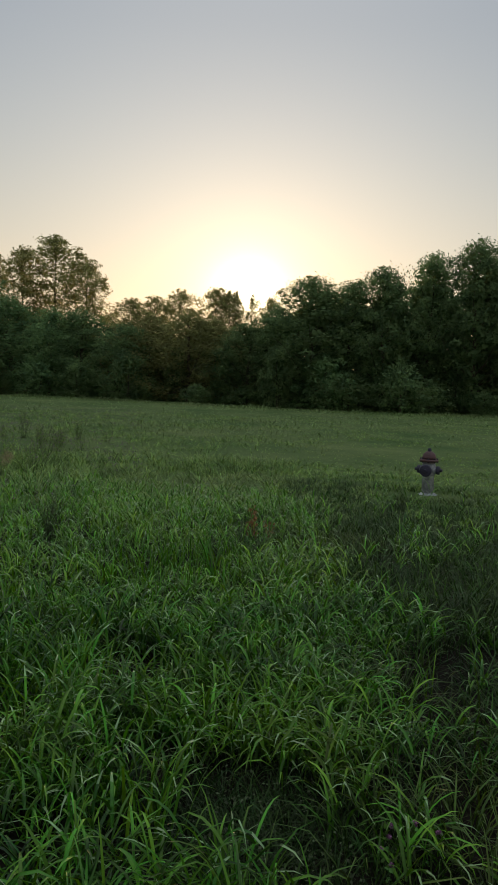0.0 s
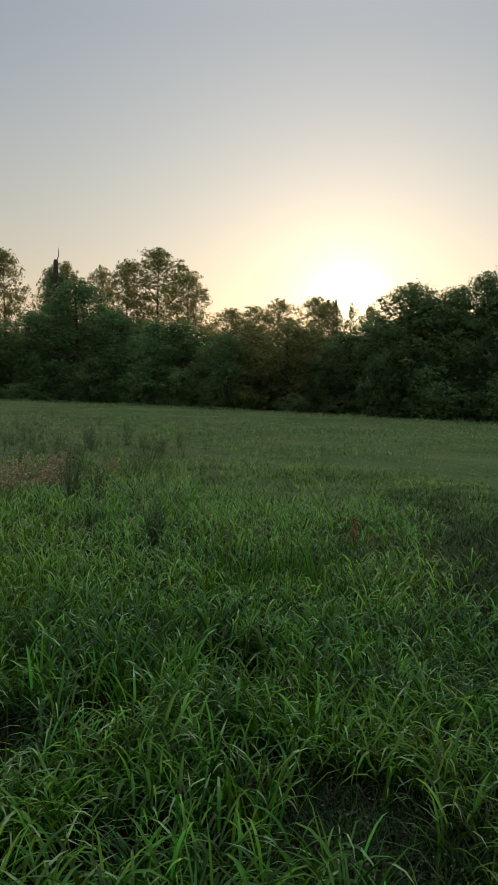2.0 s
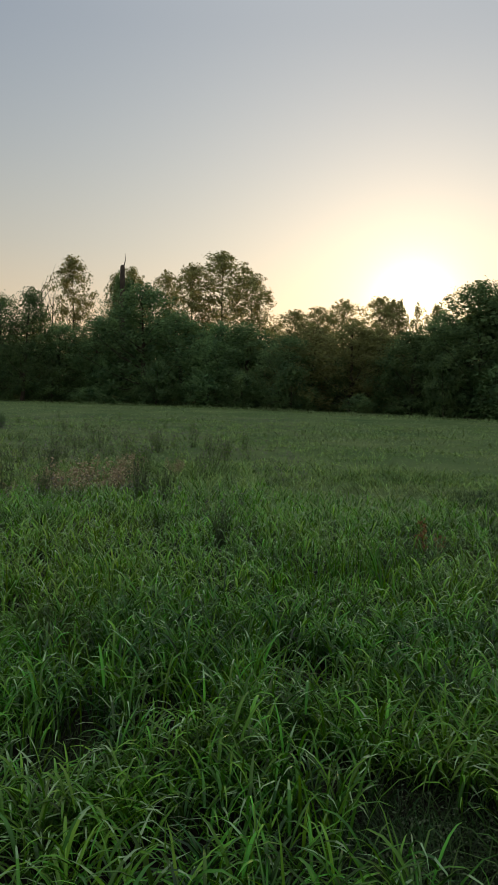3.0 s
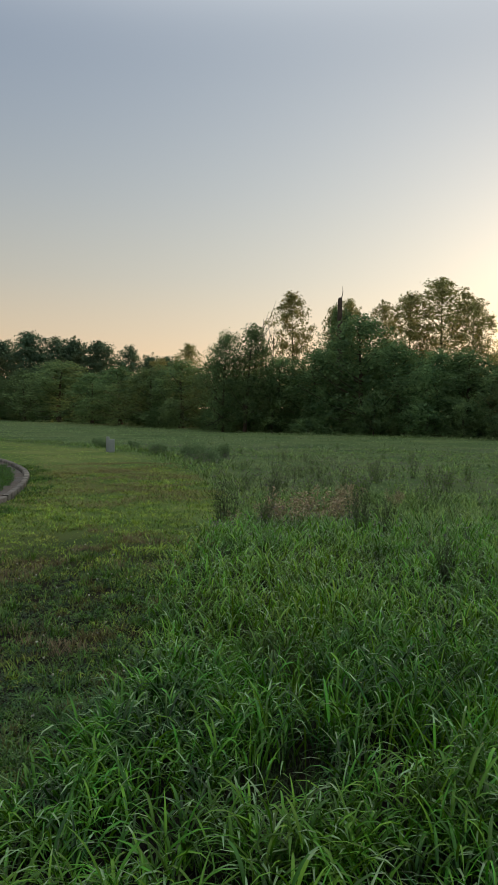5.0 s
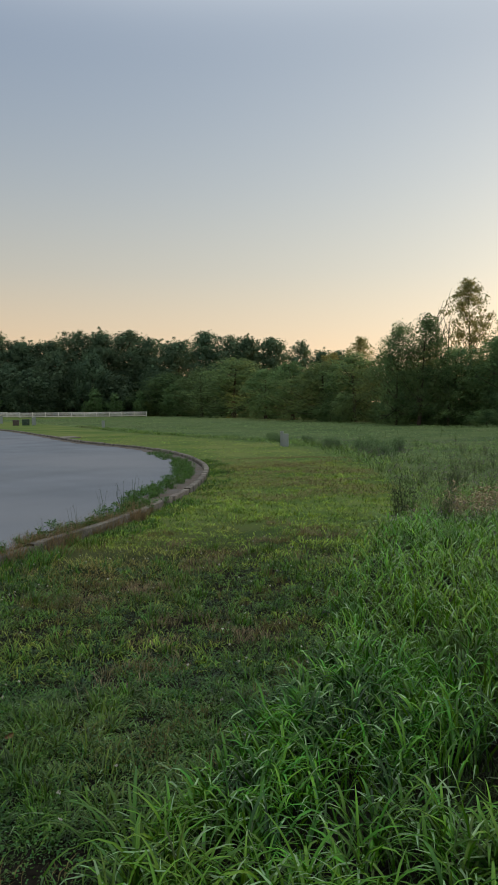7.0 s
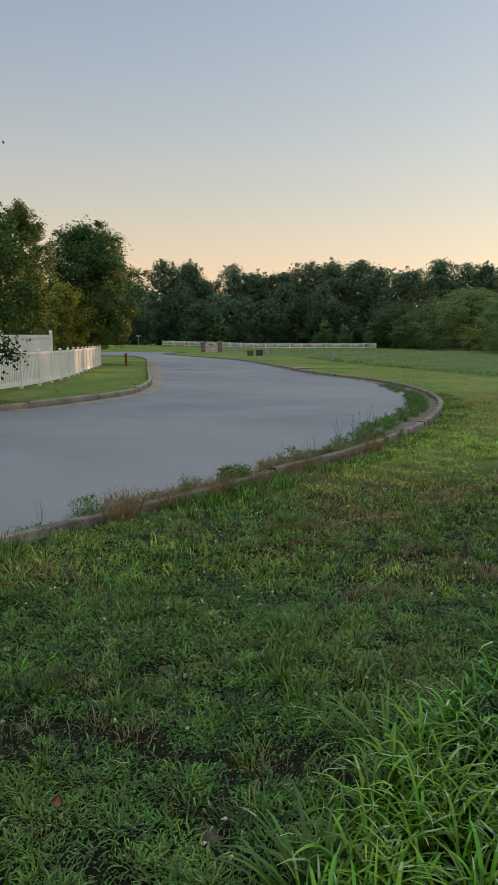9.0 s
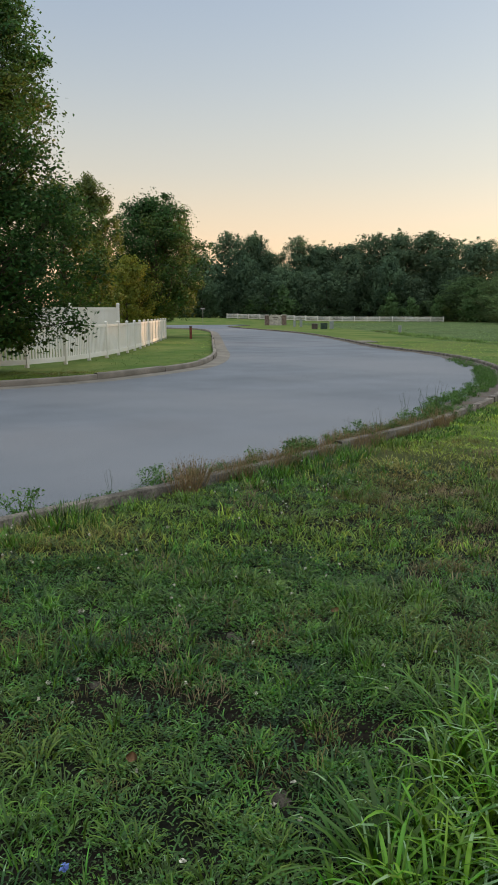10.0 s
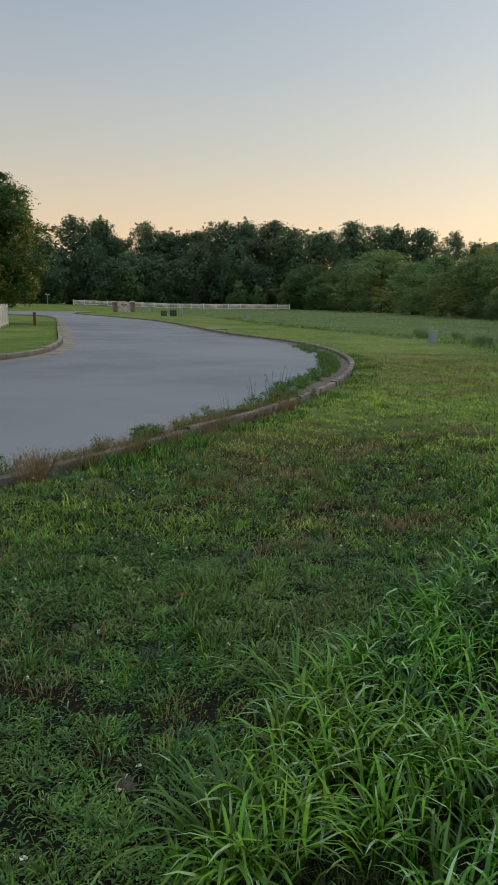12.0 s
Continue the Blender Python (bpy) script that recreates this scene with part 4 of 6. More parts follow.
# ================= fences =================


def along(line, step):
    p = smooth_line(line, 0.1)
    l = np.concatenate([[0], np.cumsum(np.linalg.norm(np.diff(p, axis=0), axis=1))])
    t = np.arange(0, l[-1], step)
    return np.stack([np.interp(t, l, p[:, 0]), np.interp(t, l, p[:, 1])], 1)


def mesh_from(bm, name, mat):
    me = bpy.data.meshes.new(name)
    bm.to_mesh(me)
    bm.free()
    me.materials.append(mat)
    return me


def picket_fence():
    t = thing("picket_fence", "white vinyl picket fence standing on the lawn across the street", "fence")
    line = [(-21.6, -5), (-22.2, 1.0), (-23.5, 4.3), (-24.9, 5.7), (-27.2, 7.4), (-30.2, 9.1), (-34.2, 11.1), (-47.6, 17.3)]
    posts = along(line, 1.83)
    z0 = 0.0
    post = mesh_from(box((0.105, 0.105, 1.27), bevel=0.006), "post", M_VINYL)
    bm = box((0.13, 0.13, 0.02), bevel=0.004)
    box((0.12, 0.12, 0.035), (0, 0, 0.02), bm=bm, top=0.15)
    cap = mesh_from(bm, "post_cap", M_VINYL)
    picket = mesh_from(box((0.085, 0.022, 0.92), bevel=0.003), "picket", M_VINYL)
    rails = {}
    for k, p in enumerate(posts):
        q = posts[min(k + 1, len(posts) - 1)] if k + 1 < len(posts) else 2 * p - posts[k - 1]
        a = math.degrees(math.atan2(q[1] - p[1], q[0] - p[0]))
        o = part_of("post", post, t, m=pose(p[0], p[1], z0, 0, 0, a))
        part_of("post_cap", cap, o, m=pose(0, 0, 1.27))
        if k + 1 == len(posts):
            break
        gap = float(np.linalg.norm(q - p)) - 0.1
        key = round(gap, 2)
        if key not in rails:
            rails[key] = (mesh_from(box((gap, 0.05, 0.15), bevel=0.004), "bottom_rail", M_VINYL), mesh_from(box((gap, 0.05, 0.09), bevel=0.004), "top_rail", M_VINYL))
        m = (p + q) / 2
        part_of("bottom_rail", rails[key][0], t, m=pose(m[0], m[1], z0 + 0.10, 0, 0, a))
        part_of("top_rail", rails[key][1], t, m=pose(m[0], m[1], z0 + 1.13, 0, 0, a))
        for s in (np.arange(12) + 0.5) / 12:
            c = p + (q - p) * (0.05 + 0.9 * s)
            part_of("picket", picket, t, m=pose(c[0], c[1], z0 + 0.23, 0, 0, a))


picket_fence()


def privacy_fence():
    t = thing("privacy_fence", "solid white vinyl privacy fence behind the picket fence", "fence")
    az0, az1, d = 80.5, 73.7, 33.0
    a0, a1 = (np.array([-d * math.sin(radians(a)), d * math.cos(radians(a))]) for a in (az0, az1))
    ang = math.degrees(math.atan2(*(a1 - a0)[::-1]))
    L = np.linalg.norm(a1 - a0)
    n = 2
    for k in range(n + 1):
        p = a0 + (a1 - a0) * k / n
        o = part("post", box((0.13, 0.13, 1.99), bevel=0.006), M_VINYL, t)
        o.matrix_local = pose(p[0], p[1], 0, 0, 0, ang)
        c = part("post_cap", box((0.15, 0.15, 0.05), bevel=0.006, top=0.7), M_VINYL, o)
        c.location = (0, 0, 1.99)
        if k == n:
            break
        m = a0 + (a1 - a0) * (k + 0.5) / n
        for nm, z, h, th in (("bottom_rail", 0.15, 0.15, 0.06), ("top_rail", 1.72, 0.14, 0.06)):
            part(nm, box((L / n - 0.13, th, h), bevel=0.004), M_VINYL, t).matrix_local = pose(m[0], m[1], z, 0, 0, ang)
        for s in range(14):
            c = a0 + (a1 - a0) * (k + (s + 0.5) / 14) / n
            part("panel_board", box((L / n / 14 - 0.002, 0.03, 1.44), bevel=0.0015), M_VINYL, t).matrix_local = pose(c[0], c[1], 0.29, 0, 0, ang)


privacy_fence()


def far_fence():
    t = thing("long_fence", "long low white fence in front of the far wood", "fence")
    line = [(-d * math.sin(radians(a)), d * math.cos(radians(a))) for a, d in ((49.35, 150), (54, 149), (58, 150), (62, 153), (65.7, 157))]
    posts = along(line, 2.4)
    post = mesh_from(box((0.15, 0.15, 1.06), bevel=0.01), "post", M_VINYL)
    V, Q, n = [], [], 0
    cube = np.array([(x, y, z) for z in (0, 1) for y in (-0.5, 0.5) for x in (-0.5, 0.5)])
    faces = np.array([(0, 2, 3, 1), (4, 5, 7, 6), (0, 1, 5, 4), (2, 6, 7, 3), (0, 4, 6, 2), (1, 3, 7, 5)])
    for p, q in zip(posts, posts[1:]):
        a = math.atan2(q[1] - p[1], q[0] - p[0])
        z = float(ground_z(*((p + q) / 2))) - 0.02
        part_of("post", post, t, m=pose(p[0], p[1], z, 0, 0, math.degrees(a)))
        part("top_rail", box((2.26, 0.06, 0.10)), M_VINYL, t).matrix_local = pose(*((p + q) / 2), z + 0.88, 0, 0, math.degrees(a))
        part("bottom_rail", box((2.26, 0.06, 0.13)), M_VINYL, t).matrix_local = pose(*((p + q) / 2), z + 0.14, 0, 0, math.degrees(a))
        for s in (np.arange(13) + 0.5) / 13:
            c = p + (q - p) * s
            w = cube * [0.10, 0.025, 0.62] + [0, 0, z + 0.26]
            V.append(np.stack([c[0] + w[:, 0] * math.cos(a) - w[:, 1] * math.sin(a), c[1] + w[:, 0] * math.sin(a) + w[:, 1] * math.cos(a), w[:, 2]], 1))
            Q.append(faces + n)
            n += 8
    o = part_of("picket_infill", quads_mesh("picket_infill", np.concatenate(V), np.concatenate(Q), M_VINYL), t)
    o["kind"] = "stuff"
    part_of("post", post, t, m=pose(*posts[-1], float(ground_z(*posts[-1])) - 0.02))


far_fence()

# ================= smaller things =================


def hydrant():
    t = thing("fire_hydrant", "weathered silver fire hydrant with maroon bonnet and dark caps", "hydrant", at=(2.72, 11.15, -0.02))
    t.rotation_euler = (0, 0, radians(-30))
    part("base_flange", lathe([(0.15, 0), (0.15, 0.03), (0.135, 0.035), (0.105, 0.05)]), M_SILVER, t, smooth=False)
    part("barrel", lathe([(0.088, 0.03), (0.086, 0.3), (0.092, 0.32), (0.106, 0.35), (0.106, 0.45), (0.094, 0.48), (0.094, 0.52)]), M_SILVER, t, smooth=True)
    part("bonnet_flange", lathe([(0.132, 0.52), (0.14, 0.53), (0.14, 0.548), (0.13, 0.556)]), M_MAROON, t)
    part("bonnet", lathe([(0.105, 0.556), (0.102, 0.59), (0.085, 0.635), (0.052, 0.665), (0.04, 0.672)]), M_MAROON, t, smooth=True)
    part("operating_nut", lathe([(0.028, 0.67), (0.028, 0.70), (0.02, 0.72)], 5), M_DARKCAP, t)
    for k in range(8):
        a = k * math.pi / 4 + 0.2
        part("bolt", lathe([(0.012, 0.505), (0.012, 0.575)], 6, Matrix.Translation((0.122 * math.cos(a), 0.122 * math.sin(a), 0))), M_DARKCAP, t)
    for a, r, l, z in ((0, 0.055, 0.17, 0.4), (180, 0.055, 0.17, 0.4), (270, 0.078, 0.18, 0.395)):
        m = pose(0, 0, z, 0, 0, a) @ pose(0, 0, 0, 0, 90, 0)
        o = part("hose_outlet", lathe([(r * 0.85, 0.06), (r * 0.85, l - 0.055), (r * 1.1, l - 0.05)], 20, m), M_SILVER, t, smooth=False)
        part("outlet_cap", lathe([(r * 1.12, l - 0.05), (r * 1.15, l - 0.02), (r * 1.05, l - 0.005), (0.024, l), (0.022, l + 0.035)], 20, m), M_DARKCAP, o)


hydrant()


def pedestal(x, y, w, h, label, mat=M_PEDESTAL, turn=0, z=-0.03):
    t = thing("utility_pedestal", label, "utility box", "utility boxes on the verge", at=(x, y, z))
    t.rotation_euler = (0, 0, radians(turn))
    part("body", box((w, w * 0.9, h), bevel=0.012), mat, t)
    part("lid", box((w * 1.1, w, 0.05), (0, 0, h), bevel=0.012, top=0.9), mat, t)
    part("door", box((w * 0.8, 0.012, h * 0.75), (0, -w * 0.45 - 0.004, h * 0.15), bevel=0.003), mat, t)
    part("latch", box((0.03, 0.02, 0.05), (w * 0.28, -w * 0.45 - 0.014, h * 0.5), bevel=0.003), M_METAL, t)


pedestal(-19.36, 23.9, 0.22, 0.50, "pale grey-green plastic utility pedestal in the verge grass", turn=36)
pedestal(-19.66, 24.02, 0.13, 0.60, "narrow grey utility pedestal beside a wider one", turn=30)
pedestal(-51.0, 39.0, 0.26, 0.62, "pale utility pedestal standing in tall grass", turn=50)
pedestal(-51.35, 39.25, 0.2, 0.5, "small pale utility pedestal in tall grass", turn=44)
pedestal(-69.2, 44.0, 0.42, 0.78, "pale grey metal utility cabinet", turn=56)
pedestal(-69.6, 43.3, 0.72, 0.62, "dark green metal transformer box on the verge", M_BOXGREEN, 56)
pedestal(-70.2, 42.5, 0.62, 0.55, "brown metal utility box on the verge", M_BROWNBOX, 56)
pedestal(-82.5, 48.0, 0.35, 0.9, "pale utility pedestal by the street", turn=60)
pedestal(-82.9, 47.3, 0.3, 0.75, "pale utility pedestal by the street", turn=60)


def slab(x, y, sx, sy, turn):
    t = tagged(part("storm_drain_lid", box((sx, sy, 0.16), bevel=0.015), M_CONCRETE, None), "flat concrete storm drain lid at the kerb", "drain lid")
    t.matrix_basis = pose(x, y, -0.12, 0, 0, turn)
    return t


slab(-36.4, 25.3, 1.9, 1.1, 156)


def monument():
    t = thing("entrance_monument", "pale stone entrance sign between two brick pillars", "sign", at=(-95.3, 51.3, 0))
    t.rotation_euler, t.scale = (0, 0, radians(62)), (0.76, 0.76, 0.86)
    brick = mesh_from(box((0.21, 0.1, 0.065), bevel=0.004), "brick", M_BRICK)
    for sx in (-1.6, 1.6):
        p = part("pillar", box((0.80, 0.80, 1.62)), M_STONE, t, "red brick pillar")
        p.location = (sx, 0, 0)
        part("pillar_cap", box((1.0, 1.0, 0.12), (0, 0, 1.62), bevel=0.02, top=0.9), M_STONE, p, "pale stone cap")
        for r in range(20):
            for k in range(4):
                o = 0.11 if r % 2 else 0.0
                part_of("brick", brick, p, m=pose(-0.31 + 0.21 * k + o * 0.5, -0.37, 0.01 + 0.08 * r))
    bm = bmesh.new()
    arc = [(-1.15, 0), (1.15, 0)] + [(1.15 * math.cos(a), 1.45 + 0.28 * math.sin(a)) for a in np.linspace(0, math.pi, 13)]
    f = bm.faces.new([bm.verts.new((x, -0.15, z)) for x, z in arc])
    r = bmesh.ops.extrude_face_region(bm, geom=[f])
    bmesh.ops.translate(bm, vec=(0, 0.3, 0), verts=[v for v in r["geom"] if isinstance(v, bmesh.types.BMVert)])
    bmesh.ops.recalc_face_normals(bm, faces=bm.faces[:])
    part("stone_panel", bm, M_STONE, t)
    for k, w in enumerate((1.1, 0.7)):
        part("lettering_bar", box((w, 0.02, 0.10), (0, -0.165, 1.2 - 0.25 * k)), M_BROWNBOX, t)


monument()


def street_sign():
    t = thing("street_sign", "small sign on a thin metal post beside the cross street", "sign", at=(-109.5, 46.2, 0))
    part("post", lathe([(0.035, -0.1), (0.035, 2.3)], 8), M_METAL, t)
    part("sign_plate", box((0.75, 0.02, 0.2), (0, 0, 2.3), bevel=0.004, turn=60), M_METAL, t)


street_sign()


def marker_post():
    t = thing("marker_post", "short red-brown marker post in the lawn", "post", at=(-45.8, 18.3, 0))
    part("shaft", box((0.13, 0.13, 0.72), bevel=0.01), M_REDPOST, t)
    part("cap", box((0.15, 0.15, 0.1), (0, 0, 0.72), bevel=0.012), M_BROWNBOX, t)


marker_post()

# ================= grass and weeds =================


def scatter(n, az0, az1, r0, r1, keep, power=1.0):
    """Random root points in a sector round the viewer's spot, kept where keep(x, y) holds. power 1 is even over the area."""
    az = np.radians(az0 + (az1 - az0) * rng.random(n))
    u = rng.random(n)
    r = np.sqrt(r0 * r0 + (r1 * r1 - r0 * r0) * u) if power == 1.0 else r0 + (r1 - r0) * u ** power
    x, y = -r * np.sin(az), r * np.cos(az)
    k = keep(x, y)
    return np.stack([x[k], y[k]], 1)


def lumps(x, y, s):
    return 0.5 + 0.25 * (np.sin(x * s + 1.7 * np.sin(y * s * 0.8)) + np.sin(y * s * 1.13 + 1.9 * np.sin(x * s * 0.67 + 2)))


def tufted(centres, per, spread):
    c = np.repeat(centres, per, axis=0)
    o = rng.normal(size=c.shape) * spread
    return c + o, np.arctan2(o[:, 1], o[:, 0]) + rng.normal(size=len(c)) * 0.5


tall = lambda x, y: (meadow_depth(x, y) > 0.05 * np.sin(5 * x + 3 * y)) & (np.hypot(x - 2.66, y - 10.9) > 0.42)
hollows = ((0.06, 2.5, 0.34, 0.42), (-1.38, 2.85, 0.17, 0.30), (-0.55, 3.9, 0.16, 0.25), (-1.36, 1.12, 0.17, 0.17),
           (-0.75, 2.1, 0.13, 0.15), (-1.0, 1.72, 0.11, 0.13), (-0.35, 2.9, 0.12, 0.18), (-1.72, 2.35, 0.13, 0.15), (-0.2, 1.85, 0.13, 0.14), (-0.95, 3.2, 0.12, 0.2), (0.5, 1.9, 0.2, 0.25))   # dark bare hollows between the tufts
hollow_spot = lambda x, y: np.min([np.hypot((x - a) / c, (y - b) / d) for a, b, c, d in hollows], axis=0) + 0.3 * np.sin(9 * x + 4) * np.sin(8 * y) > 1
lush = lambda x, y: rng.random(len(x)) < np.clip(1.0 - 0.86 * np.clip((x - 0.02 - 0.13 * np.clip(y - 2.2, 0, 3)) / 0.75, 0, 1), 0, 1)
rise = lambda x, y: np.clip(0.45 + 0.4 * meadow_depth(x, y), 0.4, 1.0) * np.clip(1 - 0.4 * (x + 0.2), 0.55, 1)
# broad-leaved tall grass close by, in crowded clumps with gaps between them
c = scatter(1050, -30, 84, 1.45, 5.0, lambda x, y: tall(x, y) & hollow_spot(x, y) & lush(x, y))
xy, _ = tufted(c, 6, 0.085)
xy = xy[tall(xy[:, 0], xy[:, 1]) & hollow_spot(xy[:, 0], xy[:, 1])]
n = len(xy)
high = (0.15 + 0.23 * rng.random(n)) * (0.45 + 0.6 * lumps(xy[:, 0], xy[:, 1], 1.5) + 0.5 * lumps(xy[:, 0], xy[:, 1], 4.3)) * rise(xy[:, 0], xy[:, 1])
stuff("tall_grass", leafy_culms("tall_grass", xy, high, 5, 0.20, 0.0125, M_BLADE, 5, ground_z, fold=0.55, highlight=(M_TIP_HIGHLIGHT, 0.24, 0.6)),
      "tall lush meadow grass with broad arching blades", "grass")
c = scatter(1500, -30, 84, 1.5, 6.5, lambda x, y: tall(x, y) & hollow_spot(x, y) & lush(x, y))
xy, sp = tufted(c, 6, 0.05)
n = len(xy)
stuff("upright_grass", blades("upright_grass", xy, (0.20 + 0.22 * rng.random(n)) * (0.7 + 0.5 * lumps(xy[:, 0], xy[:, 1], 1.5)) * rise(xy[:, 0], xy[:, 1]), 0.006 + 0.008 * rng.random(n), 0.3 + 0.6 * rng.random(n), 5, M_BLADE_YOUNG, ground_z, splay=sp, stiff=2.6),
      "upright young blades standing among the meadow grass", "grass")
c = scatter(2000, -30, 84, 4.8, 10.5, lambda x, y: tall(x, y) & lush(x, y) & (lumps(x, y, 2.1) > 0.1))
xy, _ = tufted(c, 5, 0.10)
n = len(xy)
stuff("meadow_culms", leafy_culms("meadow_culms", xy, (0.16 + 0.22 * rng.random(n)) * (0.35 + 0.75 * lumps(xy[:, 0], xy[:, 1], 1.4) + 0.5 * lumps(xy[:, 0], xy[:, 1], 3.4)), 4, 0.17, 0.0115, M_CULM, 4, ground_z, highlight=(M_TIP_HIGHLIGHT, 0.28, 0.5)),
      "lush meadow grass with arching leaves, a few steps away", "grass")
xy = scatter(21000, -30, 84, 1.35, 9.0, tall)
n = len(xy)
stuff("undergrowth_grass", blades("undergrowth_grass", xy, 0.05 + 0.13 * rng.random(n), 0.003 + 0.006 * rng.random(n), 0.3 + 0.9 * rng.random(n), 3, M_SHADE_GRASS, ground_z),
      "thin grass below the tall blades, coloured dark for shade", "grass")
c = scatter(2300, -30, 12, 1.6, 12.0, lambda x, y: tall(x, y) & (x > -0.2 + 0.1 * (y - 6).clip(0)) & (lumps(x, y, 2.6) > 0.08) & hollow_spot(x, y))
xy, sp = tufted(c, 16, 0.07)
n = len(xy)
stuff("fine_grass", blades("fine_grass", xy, (0.10 + 0.22 * rng.random(n)) * np.clip(1.5 - 0.09 * np.hypot(xy[:, 0], xy[:, 1]), 0.45, 1), 0.004 + 0.006 * rng.random(n), 0.4 + 0.9 * rng.random(n), 3, M_OLIVE, ground_z, splay=sp, flat=0.25),
      "fine dark olive meadow grass", "grass")
# grass coloured dark for shade, and small dark weeds in the hollow
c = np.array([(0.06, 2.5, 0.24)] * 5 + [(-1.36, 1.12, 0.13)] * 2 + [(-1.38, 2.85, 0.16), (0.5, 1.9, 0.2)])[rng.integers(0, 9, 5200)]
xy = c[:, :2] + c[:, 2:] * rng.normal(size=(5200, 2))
stuff("hollow_grass", blades("hollow_grass", xy, 0.04 + 0.10 * rng.random(5200), 0.002 + 0.004 * rng.random(5200), 0.4 + 1.0 * rng.random(5200), 3, M_SHADE_GRASS, ground_z, flat=0.3),
      "short thin grass in the hollows, coloured dark for shade", "grass")
xy = np.stack([0.06 + 0.28 * rng.normal(size=140), 2.5 + 0.28 * rng.normal(size=140)], 1)
V, Q = leaf_cloud(np.column_stack([xy, ground_z(xy[:, 0], xy[:, 1]) + 0.05]), np.full(140, 0.07), np.full(140, 12), 0.014, flat=0.4, aspect=0.6)
V[:, 2] = np.maximum(V[:, 2], -0.02)
stuff("hollow_weeds", quads_mesh("hollow_weeds", V, Q, M_REED), "small dark leafy weeds in a shaded hollow", "weeds")
# the grass round the viewer's feet and behind
for side, me_mat, n0, h0 in ((lambda x, y: (meadow_depth(x, y) > 0), M_BLADE, 1500, 0.13), (lambda x, y: (meadow_depth(x, y) <= 0) & (road_depth(x, y) < -0.2), M_LAWN, 1500, 0.05)):
    ring = lambda x, y: side(x, y) & ((np.hypot(x, y) < 1.7) | (np.degrees(np.arctan2(-x, y)) > 88) | (np.degrees(np.arctan2(-x, y)) < -28))
    c = scatter(n0, -180, 180, 0.3, 6.5, ring)
    xy, sp = tufted(c, 16, 0.07)
    n = len(xy)
    stuff("surrounding_grass", blades("surrounding_grass", xy, h0 + h0 * rng.random(n), 0.010 + 0.012 * rng.random(n), 0.4 + 0.8 * rng.random(n), 3, me_mat, ground_z, splay=sp, flat=0.4),
          "meadow and mown grass round the viewing spot", "grass")
short_right = lambda x, y: np.clip(1.0 - 0.55 * np.clip((x + 0.5) / 2.0, 0, 1) * np.clip((np.hypot(x, y) - 5) / 4, 0, 1), 0.3, 1)
for r0, r1, count, mat_, label in ((5.8, 10.5, 700, M_CULM, "tufts of tall green meadow grass"), (9.0, 15.0, 2400, M_FIELD, "lower tufts of grey-green meadow grass")):
    c = scatter(count, -26, 72, r0, r1, lambda x, y: tall(x, y) & (lumps(x, y, 1.7) > 0.06) & ((x < 0.6) | (mat_ is M_FIELD)))
    xy, sp = tufted(c, 16, 0.07)
    n = len(xy)
    grow = np.repeat(0.5 + 0.8 * rng.random(len(c)), 16)
    stuff("meadow_tufts", blades("meadow_tufts", xy, (0.12 + 0.20 * rng.random(n)) * grow * (0.7 + 0.5 * lumps(xy[:, 0], xy[:, 1], 1.2)) * short_right(xy[:, 0], xy[:, 1]), 0.006 + 0.008 * rng.random(n), 0.9 + 0.9 * rng.random(n), 3, mat_, ground_z,
                                 splay=sp, stiff=1.8, flat=0.35, highlight=(M_TIP_HIGHLIGHT, 0.2 if mat_ is M_CULM else 0.0, 0.6)), label, "grass")
c = scatter(5200, -26, 66, 10.5, 34.0, lambda x, y: tall(x, y) & (lumps(x, y, 1.3) > 0.05), 0.85)
PER = 18
xy, sp = tufted(c, PER, 0.19)
n = len(xy)
grow = np.repeat(0.35 + 1.15 * rng.random(len(c)) ** 2.2, PER)
stuff("meadow_grass", blades("meadow_grass", xy, (0.10 + 0.15 * rng.random(n)) * grow * (0.6 + 0.7 * lumps(xy[:, 0], xy[:, 1], 0.9)) * short_right(xy[:, 0], xy[:, 1]), 0.009 + 0.011 * rng.random(n), 0.8 + 0.9 * rng.random(n), 2, M_FIELD, ground_z, splay=sp, flat=0.6),
      "fine green meadow grass in uneven tufts with duller patches", "grass")
c = scatter(5200, -24, 60, 22.0, 76.0, tall, 0.85)
PER = 8
xy, sp = tufted(c, PER, 0.42)
n = len(xy)
grow = np.repeat(0.4 + 1.2 * rng.random(len(c)) ** 2.5, PER)
stuff("far_meadow_grass", blades("far_meadow_grass", xy, (0.10 + 0.13 * rng.random(n)) * grow * (0.6 + 0.8 * lumps(xy[:, 0], xy[:, 1], 0.4)), 0.022 + 0.03 * rng.random(n), 0.8 + 0.8 * rng.random(n), 2, M_FIELD_FAR, ground_z, splay=sp, flat=0.7),
      "meadow grass in low tufts reaching to the trees", "grass")
# pale seed heads standing over the meadow in drifts
xy = scatter(5200, 8, 52, 8.5, 32.0, lambda x, y: tall(x, y) & (lumps(x, y, 0.8) + 0.4 * lumps(x, y, 2.7) > 0.55), 0.9)
V, Q = leaf_cloud(np.column_stack([xy, ground_z(xy[:, 0], xy[:, 1]) + 0.16 + 0.16 * rng.random(len(xy))]), np.full(len(xy), 0.05), np.full(len(xy), 5), 0.022, aspect=0.6)
stuff("seed_heads", quads_mesh("seed_heads", V, Q, M_SEED), "drifts of pale grey seed heads over the meadow grass", "seed heads")
